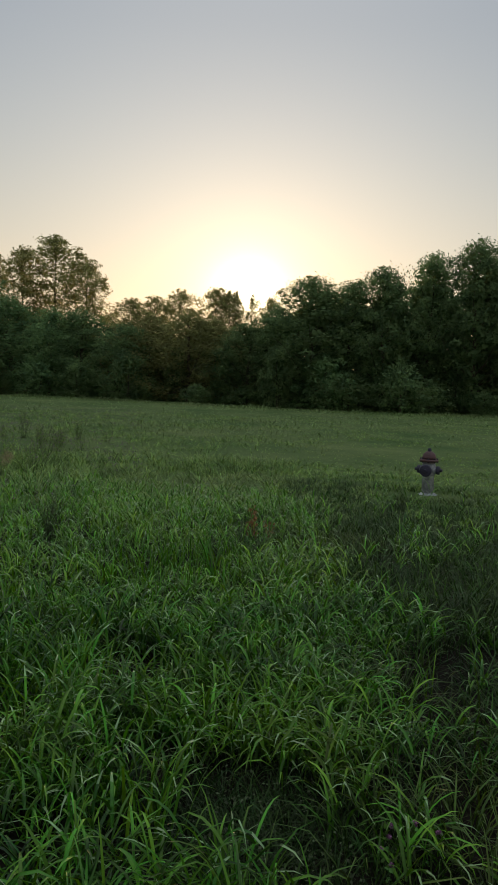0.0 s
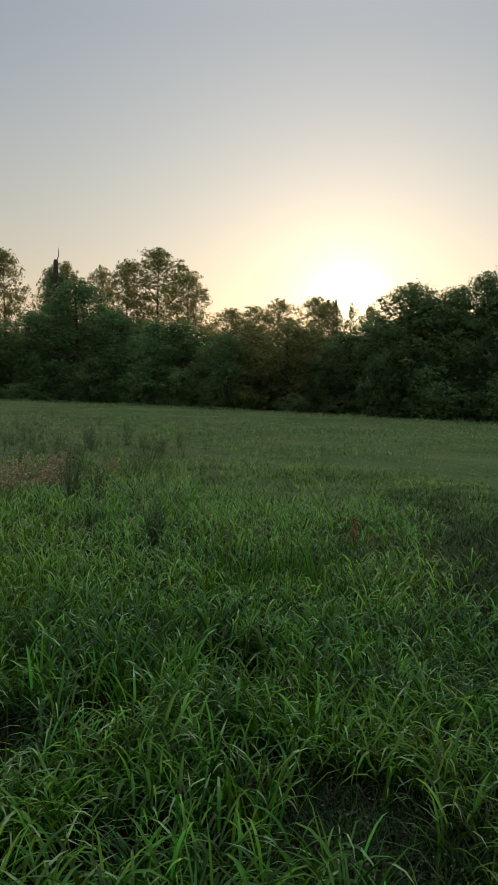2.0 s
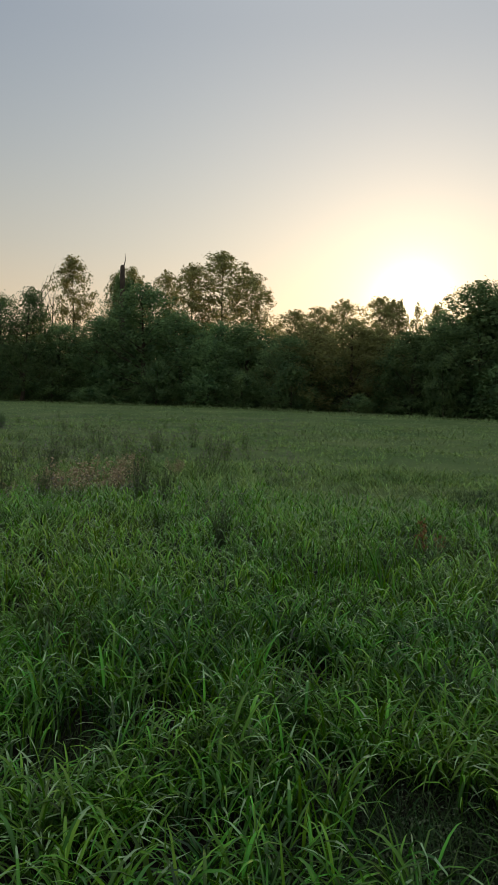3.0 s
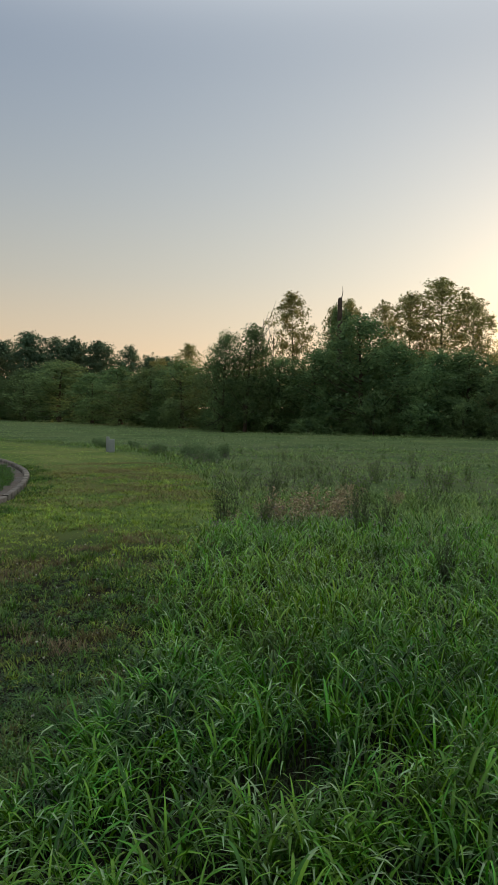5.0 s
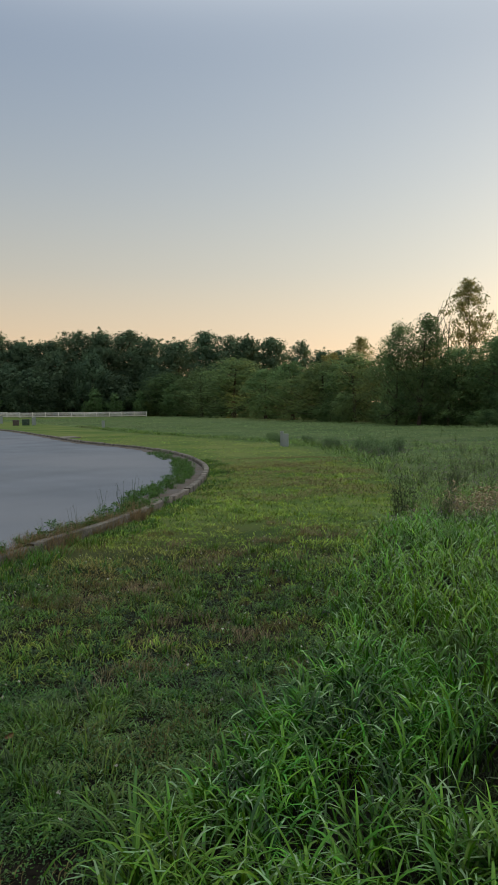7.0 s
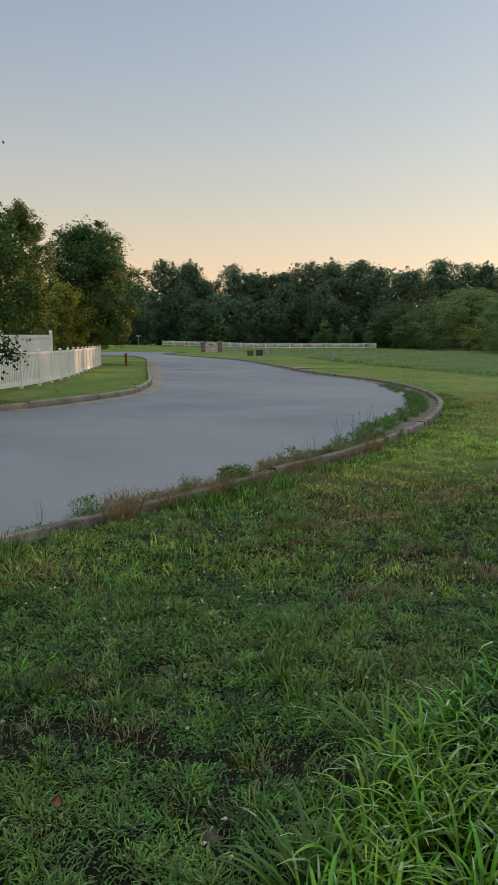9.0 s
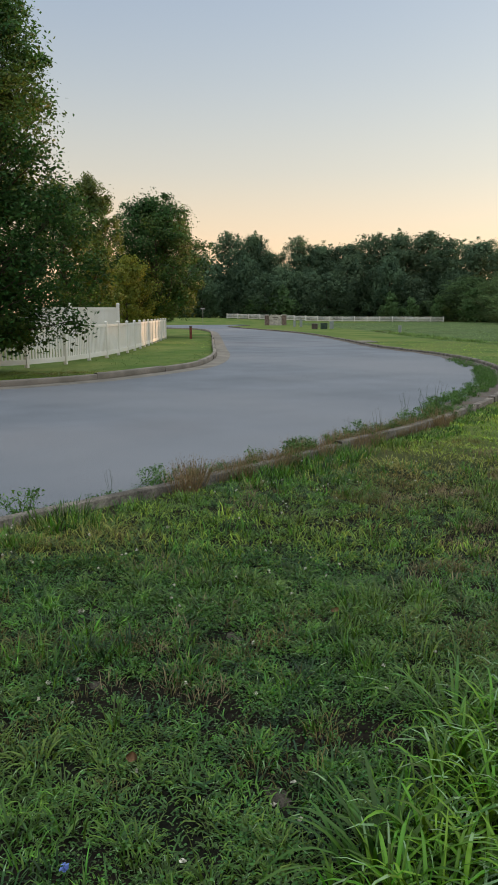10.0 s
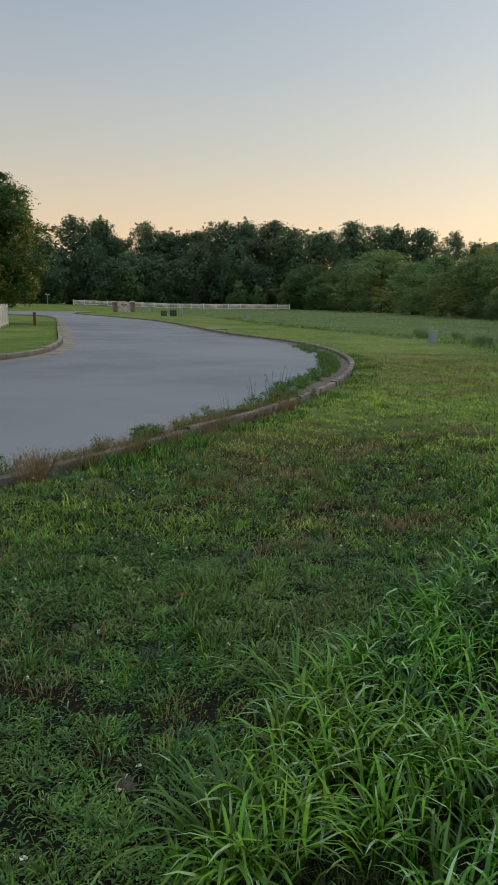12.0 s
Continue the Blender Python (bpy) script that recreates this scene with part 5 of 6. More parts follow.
# the taller fringe where the mower stopped, and the uncut grass at the foot of the trees
border = smooth_line(MOWN_EDGE[9:19], 0.22)
c = np.concatenate([border + rng.normal(size=border.shape) * 0.25 + np.array([0.35, 0.45]), border + rng.normal(size=border.shape) * 0.4 + np.array([0.6, 0.9])])
xy, sp = tufted(c[tall(c[:, 0], c[:, 1])], 14, 0.16)
n = len(xy)
stuff("border_grass", blades("border_grass", xy, (0.10 + 0.16 * rng.random(n)) * (0.6 + 0.6 * lumps(xy[:, 0], xy[:, 1], 1.1)), 0.014 + 0.018 * rng.random(n), 0.4 + 0.6 * rng.random(n), 2, M_FIELD, ground_z, splay=sp, flat=0.2),
      "taller uncut grass along the border of the mown verge", "grass")
az = np.radians(-21 + 58 * rng.random(520))
d = np.interp(np.degrees(az), [-21, -15, -11, -5, 0, 6, 12, 18, 27, 31, 37], [46, 44, 42.7, 43.3, 44.8, 48, 50.8, 55, 58.5, 67.5, 78.5]) - 2.5 * rng.random(520)
xy, sp = tufted(np.stack([-d * np.sin(az), d * np.cos(az)], 1), 10, 0.2)
n = len(xy)
stuff("woodside_grass", blades("woodside_grass", xy, (0.08 + 0.26 * rng.random(n)) * (0.3 + 0.9 * lumps(xy[:, 0], xy[:, 1], 1.3)), 0.02 + 0.02 * rng.random(n), 0.3 + 0.6 * rng.random(n), 2, M_FIELD_FAR, ground_z, splay=sp, flat=0.2),
      "tall uncut grass at the foot of the trees", "grass")
xy = scatter(18000, 34, 72, 60.0, 165.0, lambda x, y: tall(x, y) & (road_depth(x, y) < -0.5), 0.8)
n = len(xy)
stuff("distant_grass", blades("distant_grass", xy, 0.05 + 0.08 * rng.random(n), 0.08 + 0.08 * rng.random(n), 0.8 + 0.5 * rng.random(n), 2, M_FIELD_FAR, ground_z, flat=0.7),
      "rough grass before the far wood", "grass")

mown = lambda x, y: (meadow_depth(x, y) < 0.1) & (road_depth(x, y) < -0.2) & (x > -60)
bare = lambda x, y: np.min([np.hypot((x - a) / c, (y - b) / d) for a, b, c, d in ((-2.25, 0.92, 0.14, 0.08), (-3.45, 1.33, 0.14, 0.07), (-3.28, 0.58, 0.10, 0.06), (-3.62, 2.79, 0.16, 0.09))], axis=0) > 1
knots = lambda x, y: 0.5 * lumps(x + 0.3 * np.sin(5 * y), y, 11.0) + 0.5 * lumps(x + 3, y + 0.2 * np.sin(7 * x), 19.0)
lawn_near = lambda x, y: mown(x, y) & (x > -30) & (lumps(x, y, 3.1) + 0.6 * lumps(x + 5, y, 6.3) > 0.2) & (knots(x, y) > 0.30) & bare(x, y)
xy = scatter(26000, 28, 96, 1.2, 7.5, lambda x, y: mown(x, y) & bare(x, y))
n = len(xy)
stuff("thatch", blades("thatch", xy, 0.02 + 0.03 * rng.random(n), 0.003 + 0.004 * rng.random(n), 0.4 + 0.8 * rng.random(n), 2, M_THATCH, ground_z, flat=0.9),
      "dead brown thatch lying between the green tufts", "grass")
for r0, r1, count, PER, seg in ((1.25, 4.5, 3300, 34, 3), (4.2, 8.0, 5000, 30, 2)):
    c = scatter(count, 28, 98, r0, r1, lawn_near)
    xy, sp = tufted(c, PER, 0.055)
    xy0 = np.repeat(c, PER, axis=0)
    n = len(xy)
    grow = np.repeat(0.35 + 0.9 * rng.random(len(c)) ** 1.6, PER)
    dome = np.exp(-(np.linalg.norm(xy - xy0, axis=1) / 0.10) ** 2)
    stuff("mown_grass", blades("mown_grass", xy, (0.020 + 0.066 * dome * (0.5 + 0.6 * rng.random(n))) * grow * (0.75 + 0.5 * lumps(xy[:, 0], xy[:, 1], 1.6)) * (0.45 + 0.9 * knots(xy[:, 0], xy[:, 1])), 0.0042 + 0.0048 * rng.random(n) + 0.001 * (seg == 2), 0.5 + 0.9 * rng.random(n), seg, M_LAWN, ground_z, splay=sp, flat=0.45, highlight=(M_TIP_HIGHLIGHT, 0.10, 0.6)),
          "patchy mown grass in rounded clumps, dark between them", "grass")
c = scatter(3000, 28, 98, 1.2, 5.0, lambda x, y: mown(x, y) & bare(x, y) & (lumps(x, y, 3.1) + 0.4 * lumps(x, y, 7.0) > 0.3) & (knots(x, y) > 0.31))
xy, sp = tufted(c, 10, 0.035)
n = len(xy)
grow = np.repeat(0.6 + 0.7 * rng.random(len(c)), 10)
stuff("crab_grass", blades("crab_grass", xy, (0.034 + 0.028 * rng.random(n)) * grow, 0.0060 + 0.0045 * rng.random(n), 0.6 + 0.7 * rng.random(n), 4, M_LAWN_BROAD, ground_z, splay=sp, flat=0.6),
      "low broad-bladed grass spreading flat over the soil", "grass")
c = scatter(900, 30, 90, 1.3, 8.5, lambda x, y: lawn_near(x, y) & (lumps(x + 2, y, 4.0) > 0.5))
xy, sp = tufted(c, 16, 0.035)
n = len(xy)
stuff("coarse_tufts", blades("coarse_tufts", xy, 0.06 + 0.08 * rng.random(n), 0.005 + 0.004 * rng.random(n), 0.3 + 0.7 * rng.random(n), 3, M_LAWN, ground_z, splay=sp),
      "coarse taller tufts in the mown strip", "grass")
c = scatter(15500, 28, 90, 4.7, 22.0, lambda x, y: mown(x, y) & (x > -30) & (lumps(x, y, 2.2) + 0.5 * lumps(x + 3, y, 5.1) > 0.34), 0.9)
PER = 12
xy, sp = tufted(c, PER, 0.085)
n = len(xy)
grow = np.repeat(0.4 + 1.0 * rng.random(len(c)) ** 1.8, PER)
stuff("verge_grass", blades("verge_grass", xy, (0.035 + 0.05 * rng.random(n)) * grow * (0.7 + 0.7 * lumps(xy[:, 0], xy[:, 1], 1.3)), np.clip(0.0011 * np.hypot(xy[:, 0], xy[:, 1]), 0.005, 0.013) * (0.6 + 0.9 * rng.random(n)), 0.4 + 0.8 * rng.random(n), 2, M_VERGE, ground_z, splay=sp, flat=0.4),
      "mown yellow-green verge grass along the street", "grass")
c = scatter(7000, 30, 70, 18.0, 46.0, lambda x, y: mown(x, y) & (y > 14), 0.8)
xy, _ = tufted(c, 5, 0.16)
xy = xy[road_depth(xy[:, 0], xy[:, 1]) < -0.25]
n = len(xy)
stuff("far_verge_grass", blades("far_verge_grass", xy, 0.03 + 0.05 * rng.random(n), 0.022 + 0.022 * rng.random(n), 0.7 + 0.5 * rng.random(n), 2, M_VERGE, ground_z, flat=1.0),
      "mown verge grass farther along the street", "grass")
across = lambda x, y: inside(x, y, LAWN_EDGE + [(-87, -40)]) & (road_depth(x, y) < -0.2)
xy = np.concatenate([scatter(36000, 62, 88, 17.0, 34.0, across), scatter(9000, 62, 90, 34.0, 85.0, across, 1.3)])
n = len(xy)
stuff("lawn_grass", blades("lawn_grass", xy, 0.03 + 0.03 * rng.random(n), 0.016 + 0.02 * rng.random(n), 0.8 + 0.5 * rng.random(n), 2, M_LAWN_FAR, ground_z, flat=1.0),
      "short green lawn across the street", "grass")
# dry straw and brown tufts, in patches, in the mown strip
DRY_SPOTS = {"dry_straw_grass": [(-5.6, 5.2), (-5.3, 4.5), (-5.4, 3.8), (-4.4, 3.95), (-3.7, 3.95), (-5.7, 5.8), (-5.55, 7.6), (-4.0, 3.3)],
             "brown_dry_grass": [(-3.05, 2.27), (-2.8, 2.5), (-5.7, 4.2), (-5.7, 3.4), (-3.7, 0.31), (-3.05, 0.15), (-4.7, 3.2), (-3.2, 1.2)]}
for mat_, spots, label in ((M_STRAW, 20, "dry straw-coloured grass in the mown strip"), (M_BROWN, 28, "patches of brown dried grass in the mown strip")):
    c = scatter(spots * 3, 30, 96, 1.9, 11.0, lambda x, y: mown(x, y) & (x > -14) & (road_depth(x, y) < -0.5))[:spots]
    c = np.concatenate([tufted(c, 10, 0.15)[0], tufted(np.array(DRY_SPOTS[mat_.name]), 15, 0.17)[0]])
    c = c[mown(c[:, 0], c[:, 1])]
    xy, sp = tufted(c, 22, 0.035)
    n = len(xy)
    stuff("dry_grass", blades("dry_grass", xy, 0.035 + 0.055 * rng.random(n), 0.0025 + 0.003 * rng.random(n), 0.3 + 0.7 * rng.random(n), 2, mat_, ground_z, splay=sp), label, "grass")
# cut hay lying in thin rows on the verge
r3 = np.random.default_rng(77)
p0 = np.array([(-8.6, 11.0), (-9.4, 12.2), (-10.2, 13.4), (-11.2, 14.6), (-12.2, 15.8), (-13.2, 17.0), (-14.6, 18.4)])
k = r3.integers(0, len(p0), 9000)
side_way = r3.normal(size=9000) * 1.2
bow = 0.35 * np.sin(side_way * 1.7 + k * 2.3) + 0.25 * np.sin(side_way * 4.1 + k)
xy = p0[k] + np.outer(side_way, (0.80, 0.60)) + np.outer(bow + r3.normal(size=9000) * 0.3, (-0.60, 0.80))
xy = xy[mown(xy[:, 0], xy[:, 1])]
n = len(xy)
stuff("cut_hay", blades("cut_hay", xy, 0.05 + 0.06 * r3.random(n), 0.008 + 0.008 * r3.random(n), 0.8 + 0.4 * r3.random(n), 2, M_HAY, lambda x, y: ground_z(x, y) + 0.035, flat=0.8), "thin rows of cut dry hay on the verge", "hay")
# clover leaves low in the turf, and their pale flower heads
xy = scatter(4200, 34, 86, 1.3, 5.0, lambda x, y: mown(x, y) & (lumps(x + 3, y + 1, 2.2) > 0.2) & bare(x, y))
V, Q = leaf_cloud(np.column_stack([xy, ground_z(xy[:, 0], xy[:, 1]) + 0.03]), np.full(len(xy), 0.05), np.full(len(xy), 9), 0.012, flat=0.35, aspect=0.9)
V[:, 2] = np.maximum(V[:, 2], 0.0)
stuff("clover", quads_mesh("clover", V, Q, M_CLOVER), "small round clover leaves low in the turf", "clover")
xy = scatter(420, 20, 104, 1.4, 9.0, lambda x, y: mown(x, y) & (lumps(x + 3, y + 1, 2.2) > 0.40))
V, Q = leaf_cloud(np.column_stack([xy, ground_z(xy[:, 0], xy[:, 1]) + 0.06 + 0.03 * rng.random(len(xy))]), np.full(len(xy), 0.009), np.full(len(xy), 9), 0.011, aspect=0.7)
stuff("clover_heads", quads_mesh("clover_heads", V, Q, M_WHITE_FL), "faded white clover flower heads in the turf", "flowers")


def bare_patch(x, y, rx, ry, seed):
    """A low irregular patch of dry soil among the turf."""
    r2 = np.random.default_rng(seed)
    bm = bmesh.new()
    mid = bm.verts.new((0, 0, 0.004))
    ring = []
    for k in range(22):
        a, q = 2 * math.pi * k / 22, 0.75 + 0.45 * r2.random()
        ring.append(bm.verts.new((rx * q * math.cos(a), ry * q * math.sin(a), -0.012)))
    for k in range(22):
        bm.faces.new((mid, ring[k], ring[(k + 1) % 22]))
    ob = tagged(part("bare_soil", bm, M_SOIL, None, smooth=True), "patch of bare grey-brown soil in the mown grass", "soil")
    ob.location = (x, y, float(ground_z(x, y)) + 0.004)


bare_patch(-2.25, 0.93, 0.15, 0.075, 1)
bare_patch(-3.45, 1.33, 0.13, 0.06, 2)
bare_patch(-3.28, 0.58, 0.10, 0.06, 3)
bare_patch(-3.62, 2.79, 0.14, 0.07, 4)


def dead_leaf(x, y, size, turn):
    bm = bmesh.new()
    rows = []
    for k in range(6):
        s_ = k / 5
        w = 0.42 * size * math.sin(math.pi * (0.06 + 0.9 * s_)) ** 0.8
        lift = 0.25 * size * (2 * s_ - 1) ** 2
        rows.append([bm.verts.new((o * w, (s_ - 0.5) * size, lift + 0.5 * abs(o) * w)) for o in (-1, 0, 1)])
    for a, b in zip(rows, rows[1:]):
        for k in range(2):
            bm.faces.new((a[k], a[k + 1], b[k + 1], b[k]))
    r = bmesh.ops.solidify(bm, geom=bm.faces[:], thickness=0.0008)
    ob = tagged(part("dead_leaf", bm, M_DEADLEAF, None, smooth=True), "curled tan dead leaf lying in the grass", "leaf", "dead leaves in the grass")
    ob.matrix_basis = pose(x, y, float(ground_z(x, y)) + 0.045, 12, 8, turn)


dead_leaf(-2.62, 0.53, 0.05, 60)
dead_leaf(-3.4, 1.9, 0.05, 10)

# single plants


def plant(name, label, category, h, r, stems, leaves, leaf, mat, stem_mat, seed, group="", aspect=0.45, up=0.85, low=0.1, head=None, foot_r=0.35):
    """A weed at the origin: upright stems with small leaves along them, and optional seed heads."""
    rs = np.random.default_rng(seed)
    t = thing(name, label, category, group)
    paths, pts = [], []
    for k in range(stems):
        a, q = rs.random() * 6.28, r * math.sqrt(rs.random())
        foot = np.array([q * foot_r * math.cos(a), q * foot_r * math.sin(a), -0.03])
        end = np.array([q * math.cos(a), q * math.sin(a), h * (up + (1 - up) * 2 * (rs.random() - 0.5)) * (0.7 + 0.3 * rs.random())])
        mid = (foot + end) / 2 + rs.normal(size=3) * 0.04 * h
        w = 0.0015 + 0.0028 * h
        paths.append(([foot, mid, end], [w, w * 0.8, w * 0.35]))
        pts += [foot + (end - foot) * s for s in low + (1 - low) * rs.random(4)] + [end]
    V, Q = tubes(paths, 3)
    part_of("stem", quads_mesh("stem", V, Q, stem_mat), t)["kind"] = "stuff"
    if leaves:
        pts = np.array(pts)
        V, Q = leaf_cloud(pts, np.full(len(pts), max(0.02, r * 0.3)), np.full(len(pts), max(1, leaves // len(pts))), leaf, rs=rs, aspect=aspect)
        V[:, 2] = np.maximum(V[:, 2], 0.0)
        part_of("foliage", quads_mesh("foliage", V, Q, mat), t)["kind"] = "stuff"
    if head:
        ends = np.array([p[0][2] for p in paths])
        V, Q = leaf_cloud(ends, np.full(len(ends), head[1]), np.full(len(ends), head[2]), head[3], rs=rs, aspect=0.6)
        part_of("flowering_top", quads_mesh("flowering_top", V, Q, head[0]), t)["kind"] = "stuff"
    return t


def set_plants(proto, rows):
    """Rows of x, y, scale, turn; the first takes the prototype itself."""
    for k, (x, y, s, a) in enumerate(rows):
        foot = ROAD_Z if road_depth(x, y) > 0 else float(ground_z(x, y))
        m = pose(x, y, foot, 0, 0, a) @ Matrix.Diagonal((s, s, s, 1))
        if k == 0:
            ob = proto
            rest = m
            continue
        copy_thing(proto, m)
    proto.matrix_basis = rest


def kerb_point(s, off):
    """A point beside the near kerb: s metres along from the nearest bend, off metres towards the street."""
    l = np.concatenate([[0], np.cumsum(np.linalg.norm(np.diff(near_line_fine, axis=0), axis=1))])
    i0 = int(np.argmin(np.hypot(near_line_fine[:, 0] + 6.2, near_line_fine[:, 1] - 0.4)))
    t = l[i0] + s
    k = int(np.searchsorted(l, t)) - 1
    p, q = near_line_fine[k], near_line_fine[k + 1]
    u = (q - p) / np.linalg.norm(q - p)
    return p + u * (t - l[k]) + np.array([-u[1], u[0]]) * off


def kerb_rows(spots, off0, off1, s0, s1, seed):
    rs = np.random.default_rng(seed)
    return [(*kerb_point(s, off0 + (off1 - off0) * rs.random()), s0 + (s1 - s0) * rs.random(), 360 * rs.random()) for s in spots]


ALONG = "weeds along the kerb"
rs = np.random.default_rng(5)
set_plants(plant("leafy_weed", "bushy green weed growing in the gutter", "weed", 0.24, 0.22, 16, 520, 0.030, M_WEED, M_REED, 101, ALONG),
           kerb_rows([0.35, 1.75, 1.9, 3.8, 3.95, 4.15, 4.6, 5.0, 5.6, 6.0, 6.5, 7.0, 7.4], 0.05, 0.32, 0.55, 1.0, 1) + kerb_rows(np.arange(2.3, 9.0, 0.2), -0.12, 0.28, 0.4, 0.75, 31)
           + kerb_rows(np.arange(7.9, 19.5, 0.27), 0.32, 0.75, 0.45, 0.95, 11))
set_plants(plant("dry_weed", "brown seeding weed with fine stems over the kerb", "weed", 0.27, 0.20, 48, 380, 0.019, M_OLIVE_WEED, M_DRYWEED, 102, ALONG, aspect=0.3),
           kerb_rows([1.7, 1.78, 1.86, 1.94, 2.02, 2.1], -0.25, 0.12, 0.8, 1.15, 2)
           + kerb_rows(np.arange(2.3, 8.2, 0.085), -0.14, 0.02, 0.45, 0.8, 32) + kerb_rows([2.5, 2.65, 2.9, 3.05, 3.2, 3.35, 3.5, 3.85, 3.95, 4.05, 4.5, 4.7, 4.85, 5.0, 5.15, 5.3, 5.5, 5.8, 6.0, 6.2, 6.4, 6.7, 7.0, 7.3, 7.5, 7.8, 2.6, 2.8, 3.0, 3.1, 3.3, 3.45, 4.6, 4.8, 5.05, 5.25, 5.4, 5.6, 6.1, 6.5, 6.9, 7.2], -0.26, 0.15, 0.55, 0.95, 12))
set_plants(plant("low_weed", "low green weed in the kerb joint", "weed", 0.13, 0.16, 14, 200, 0.028, M_WEED, M_WEED, 103, ALONG),
           kerb_rows(np.arange(-5, 3.4, 0.12), 0.04, 0.16, 0.4, 0.8, 3) + kerb_rows(np.arange(3.4, 8, 0.3), 0.0, 0.4, 0.6, 1.2, 13) + kerb_rows(np.arange(8, 24, 0.2), 0.3, 0.8, 0.6, 1.3, 23))
set_plants(plant("stalk_weed", "tall thin dry stalks rising from the gutter", "weed", 0.55, 0.16, 5, 60, 0.014, M_REED, M_REED, 104, ALONG, low=0.4),
           [(-9.6, 7.2, 0.9, 0), (-9.95, 7.9, 1.0, 90), (-10.2, 8.35, 1.1, 200), (-8.55, 5.95, 0.8, 30), (-8.15, 5.2, 0.7, 10), (-6.9, 1.7, 0.45, 60), (-13.2, 12.0, 0.8, 140), (-13.8, 12.8, 0.9, 250)])
c = np.array([kerb_point(s, o) for s, o in zip(rs.random(1300) * 26 - 6, -0.16 - 0.55 * rs.random(1300) ** 1.2) if math.sin(s * 2.3) + math.sin(s * 5.1) > (-0.9 if s > 2.2 else 0.9)])
xy, sp = tufted(c, 12, 0.05)
n = len(xy)
stuff("kerb_grass", blades("kerb_grass", xy, (0.05 + 0.12 * rng.random(n)) * np.where(xy[:, 1] > 5.5, 0.5, 1.0), 0.005 + 0.006 * rng.random(n), 0.2 + 0.6 * rng.random(n), 4, M_LAWN, ground_z, splay=sp),
      "longer green grass left uncut along the kerb", "grass")
# the edge of the meadow
EDGE_W = "weeds in the meadow"
set_plants(plant("dark_weed", "clump of tall dark upright weeds", "weed", 0.75, 0.20, 34, 900, 0.035, M_REED, M_REED, 105, EDGE_W, aspect=0.3),
           [(-5.36, 9.0, 1.0, 0), (-3.45, 9.1, 0.95, 120), (-3.2, 9.4, 0.8, 60), (-5.0, 9.5, 0.6, 200), (2.0, 9.5, 0.4, 30), (-1.9, 7.3, 0.6, 77), (-6.4, 12.6, 0.7, 20)])
set_plants(plant("withered_weed", "withered brown weed with curled leaves", "weed", 0.50, 0.30, 20, 700, 0.040, M_RUST_PALE, M_STRAW, 106, EDGE_W, low=0.3),
           [(-5.2, 10.0, 0.8, 0), (-4.75, 9.9, 1.1, 70), (-4.4, 10.2, 1.1, 10), (-4.2, 10.6, 0.8, 200), (-4.75, 12.2, 0.8, 140), (-4.1, 12.6, 0.6, 40), (-5.6, 9.6, 0.5, 300)])
rows = [(-8.4 + 5.0 * rs.random(), 12.4 + 6.0 * rs.random(), 0.6 + 0.7 * rs.random(), 360 * rs.random()) for _ in range(46)]
rows += [(-(10 + 26 * q) * math.sin(a), (10 + 26 * q) * math.cos(a), 0.5 + 0.5 * rs.random(), 360 * rs.random()) for q, a in zip(rs.random(90) ** 1.4, np.radians(14 + 36 * rs.random(90)))]
rows = [r for r in rows if meadow_depth(r[0], r[1]) > 0.1]
set_plants(plant("grey_weed", "grey-green flowering weed with pale seed heads", "weed", 0.42, 0.22, 16, 260, 0.03, M_FIELD, M_REED, 107, EDGE_W, head=(M_SEED, 0.03, 6, 0.016)), rows)
set_plants(plant("leafy_bush", "low bushy green weed at the edge of the mown strip", "weed", 0.75, 0.6, 24, 2800, 0.06, M_BUSH, M_REED, 108, EDGE_W, foot_r=0.8, up=0.7, low=0.0),
           [(-14.9, 22.8, 0.9, 0), (-13.6, 21.6, 0.8, 100), (-12.7, 20.6, 0.7, 50), (-16.0, 24.4, 0.7, 10), (-14.2, 23.6, 0.9, 270), (-22.6, 27.2, 0.6, 33), (-21.0, 27.6, 0.6, 140), (-17.2, 24.0, 0.7, 220), (-24.6, 29.2, 0.6, 5)])
set_plants(plant("dock_plant", "rusty red dock plant gone to seed", "weed", 0.48, 0.09, 6, 260, 0.022, M_RUST, M_RUST, 109, EDGE_W, low=0.3), [(0.14, 7.4, 1.0, 0), (0.24, 7.3, 0.7, 90), (0.02, 7.55, 0.55, 200)])
set_plants(plant("red_clover", "clover plant with purple flower heads", "flower", 0.22, 0.12, 3, 60, 0.024, M_WEED, M_WEED, 110, EDGE_W, aspect=0.8, head=(M_PINK, 0.013, 40, 0.013)),
           [(0.62, 2.42, 0.8, 0), (0.5, 2.32, 0.7, 100)])
set_plants(plant("chicory", "small plant with one pale blue flower", "flower", 0.10, 0.04, 1, 12, 0.02, M_WEED, M_WEED, 111, "", head=(M_BLUE_FL, 0.012, 26, 0.018)), [(-2.17, 0.17, 1.0, 0)])
set_plants(plant("seeding_dandelion", "dandelion with a round white seed head", "flower", 0.11, 0.04, 1, 14, 0.03, M_WEED, M_WEED, 112, "seeding dandelions in the turf", head=(M_WHITE_FL, 0.016, 40, 0.014)),
           [(-3.95, 0.65, 1.0, 0), (-5.2, 1.6, 0.8, 0), (-3.3, 0.35, 0.7, 50)])


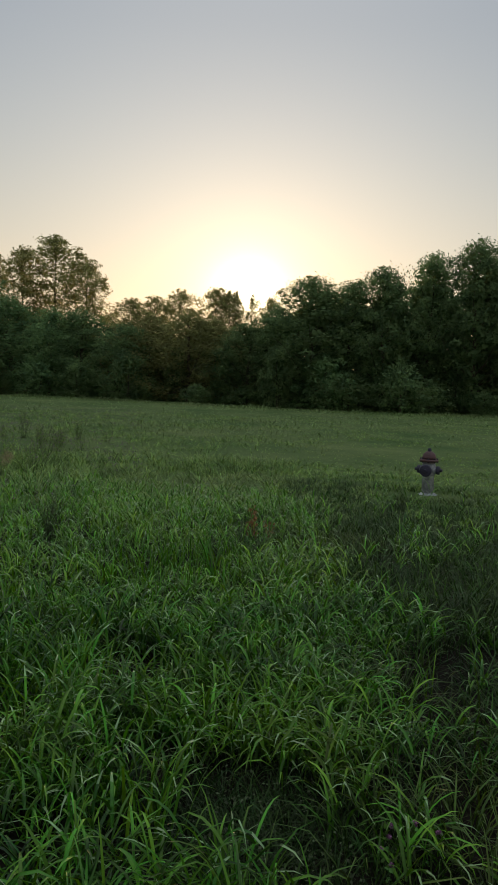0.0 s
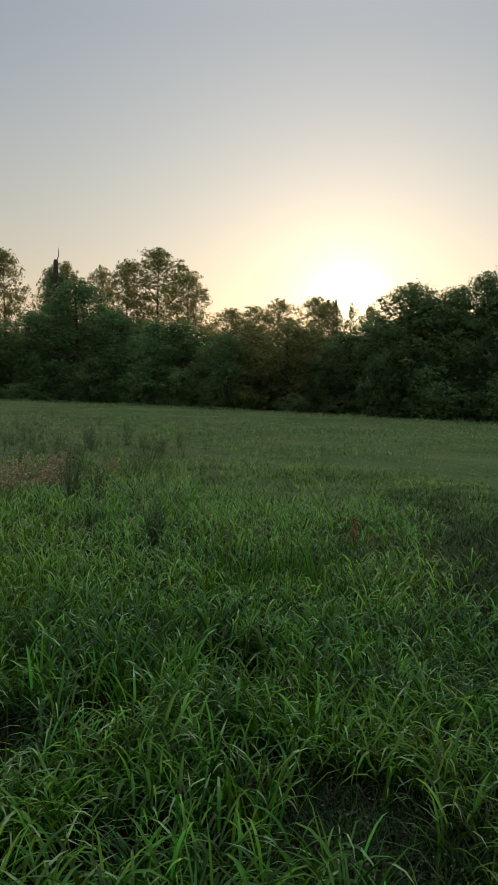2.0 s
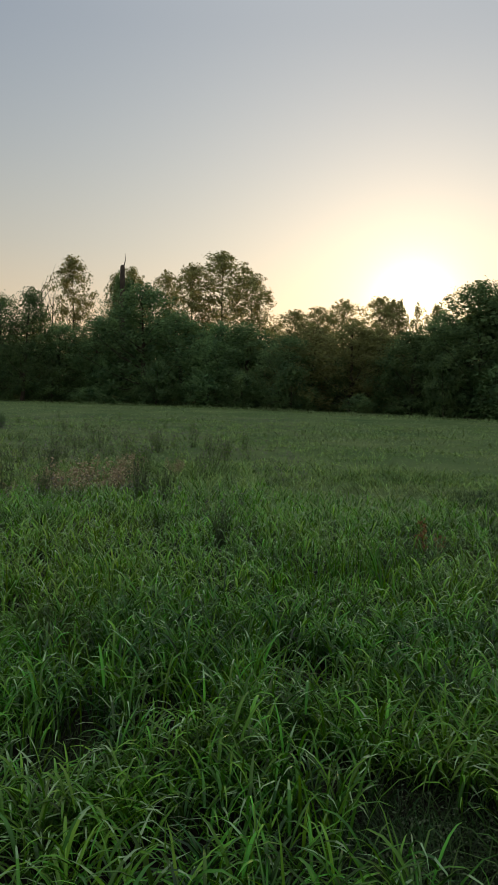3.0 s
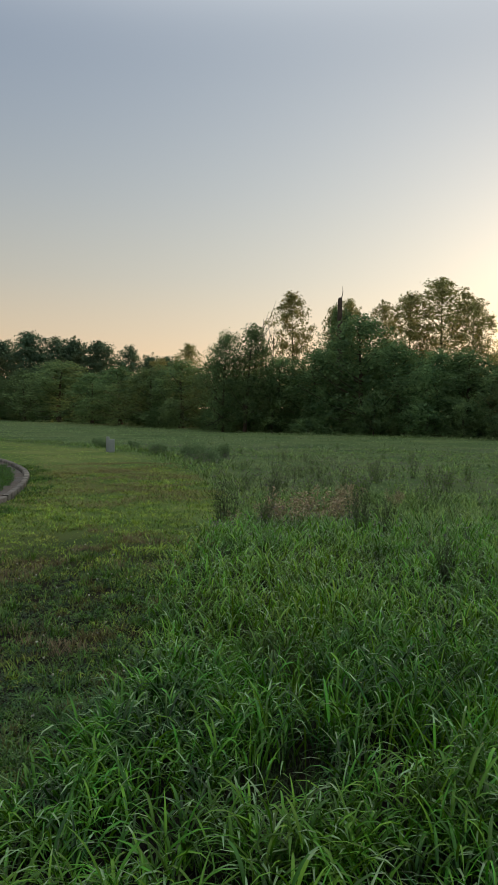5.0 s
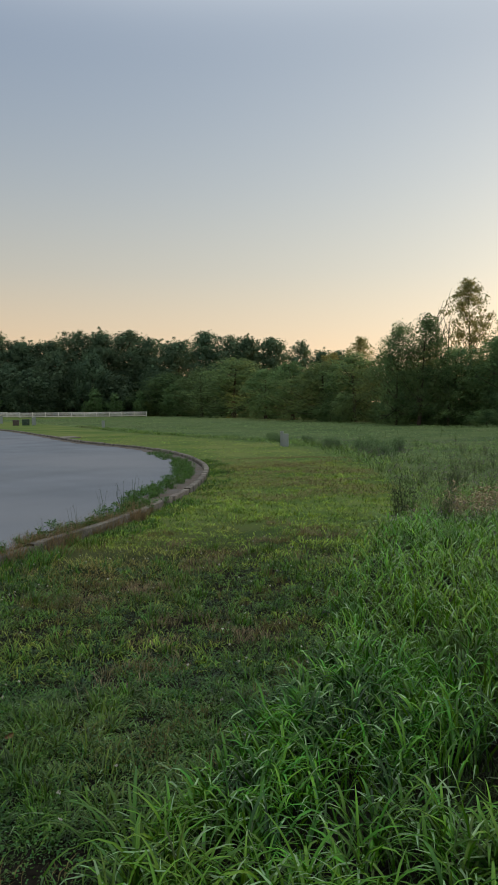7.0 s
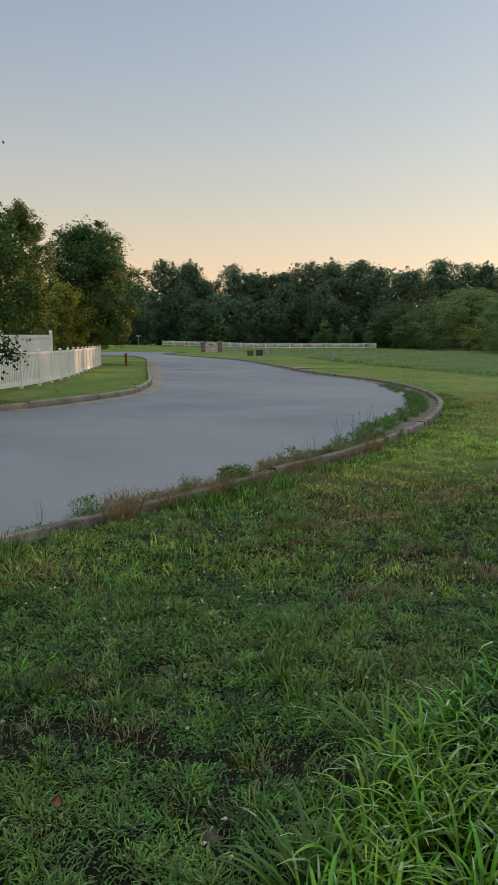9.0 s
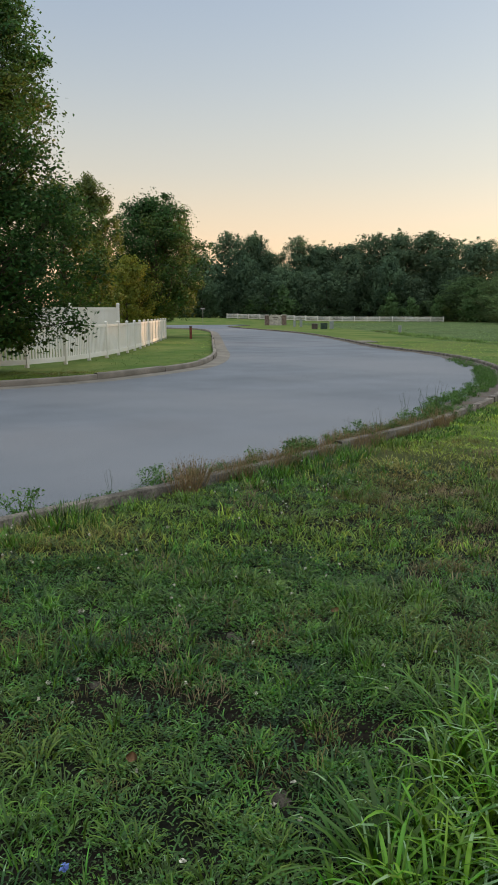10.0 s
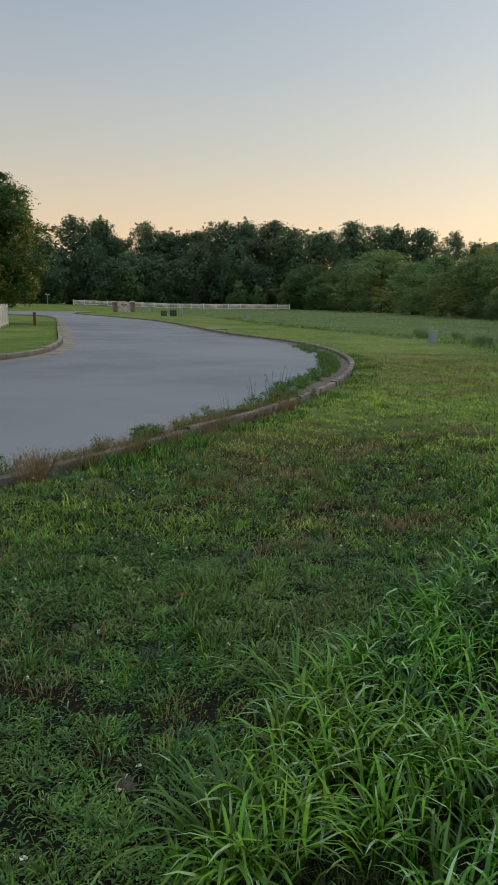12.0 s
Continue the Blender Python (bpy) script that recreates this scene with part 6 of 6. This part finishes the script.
set_plants(plant("seeding_grass", "hazy clump of fine seeding grass stems", "grass", 0.46, 0.24, 46, 900, 0.009, M_WISP, M_WISP, 113, EDGE_W, aspect=0.4, low=0.45, up=0.8),
           [(-2.1, 4.05, 1.0, 0), (-1.8, 3.85, 0.9, 80), (-2.3, 4.3, 0.9, 160), (-1.6, 4.15, 0.85, 30), (-2.55, 4.0, 0.8, 250), (-3.3, 5.1, 0.8, 10), (-1.2, 4.4, 0.7, 300), (-0.4, 5.2, 0.8, 200), (-2.9, 6.2, 0.8, 90)])


def grass_tuft(x, y, n, h, w, label, spread, seed, mat=M_TUFT):
    """A tuft of separate arching blades."""
    r2 = np.random.default_rng(seed)
    o = r2.normal(size=(n, 2)) * spread
    t = thing("grass_tuft", label, "grass tuft", "large grass tufts", at=(x, y, float(ground_z(x, y))))
    for k in range(n):
        me = blades("blade", o[k:k + 1], h * (0.5 + 0.6 * r2.random()), w * (0.6 + 0.7 * r2.random()), 0.6 + 1.0 * r2.random(), 8, mat, rs=r2, flat=0.5, highlight=(M_TIP_HIGHLIGHT, 0.3, 0.7),
                    splay=np.array([math.atan2(o[k, 1], o[k, 0]) + r2.normal() * 0.35]))
        part_of("blade", me, t)


grass_tuft(-1.75, 1.0, 70, 0.34, 0.014, "large tuft of long arching green blades beside bare soil", 0.05, 201)
grass_tuft(-1.9, 1.49, 50, 0.30, 0.013, "large tuft of long arching green blades", 0.06, 202)
grass_tuft(-2.30, 1.75, 44, 0.30, 0.012, "large tuft of long arching green blades", 0.07, 203)
grass_tuft(-4.2, 2.98, 40, 0.16, 0.008, "dense tuft of coarse grass in the mown strip", 0.06, 204, M_LAWN)
grass_tuft(-3.64, 0.57, 36, 0.13, 0.008, "dense tuft of coarse grass in the mown strip", 0.05, 205, M_LAWN)
grass_tuft(-2.82, 0.24, 26, 0.14, 0.010, "pale yellow-green tuft in the mown strip", 0.04, 206, M_LAWN)
grass_tuft(-3.4, 2.52, 30, 0.15, 0.009, "bright tuft of coarse grass in the mown strip", 0.04, 208, M_LAWN)
grass_tuft(-5.0, 1.3, 40, 0.13, 0.008, "dense tuft of coarse grass in the mown strip", 0.06, 207, M_LAWN)
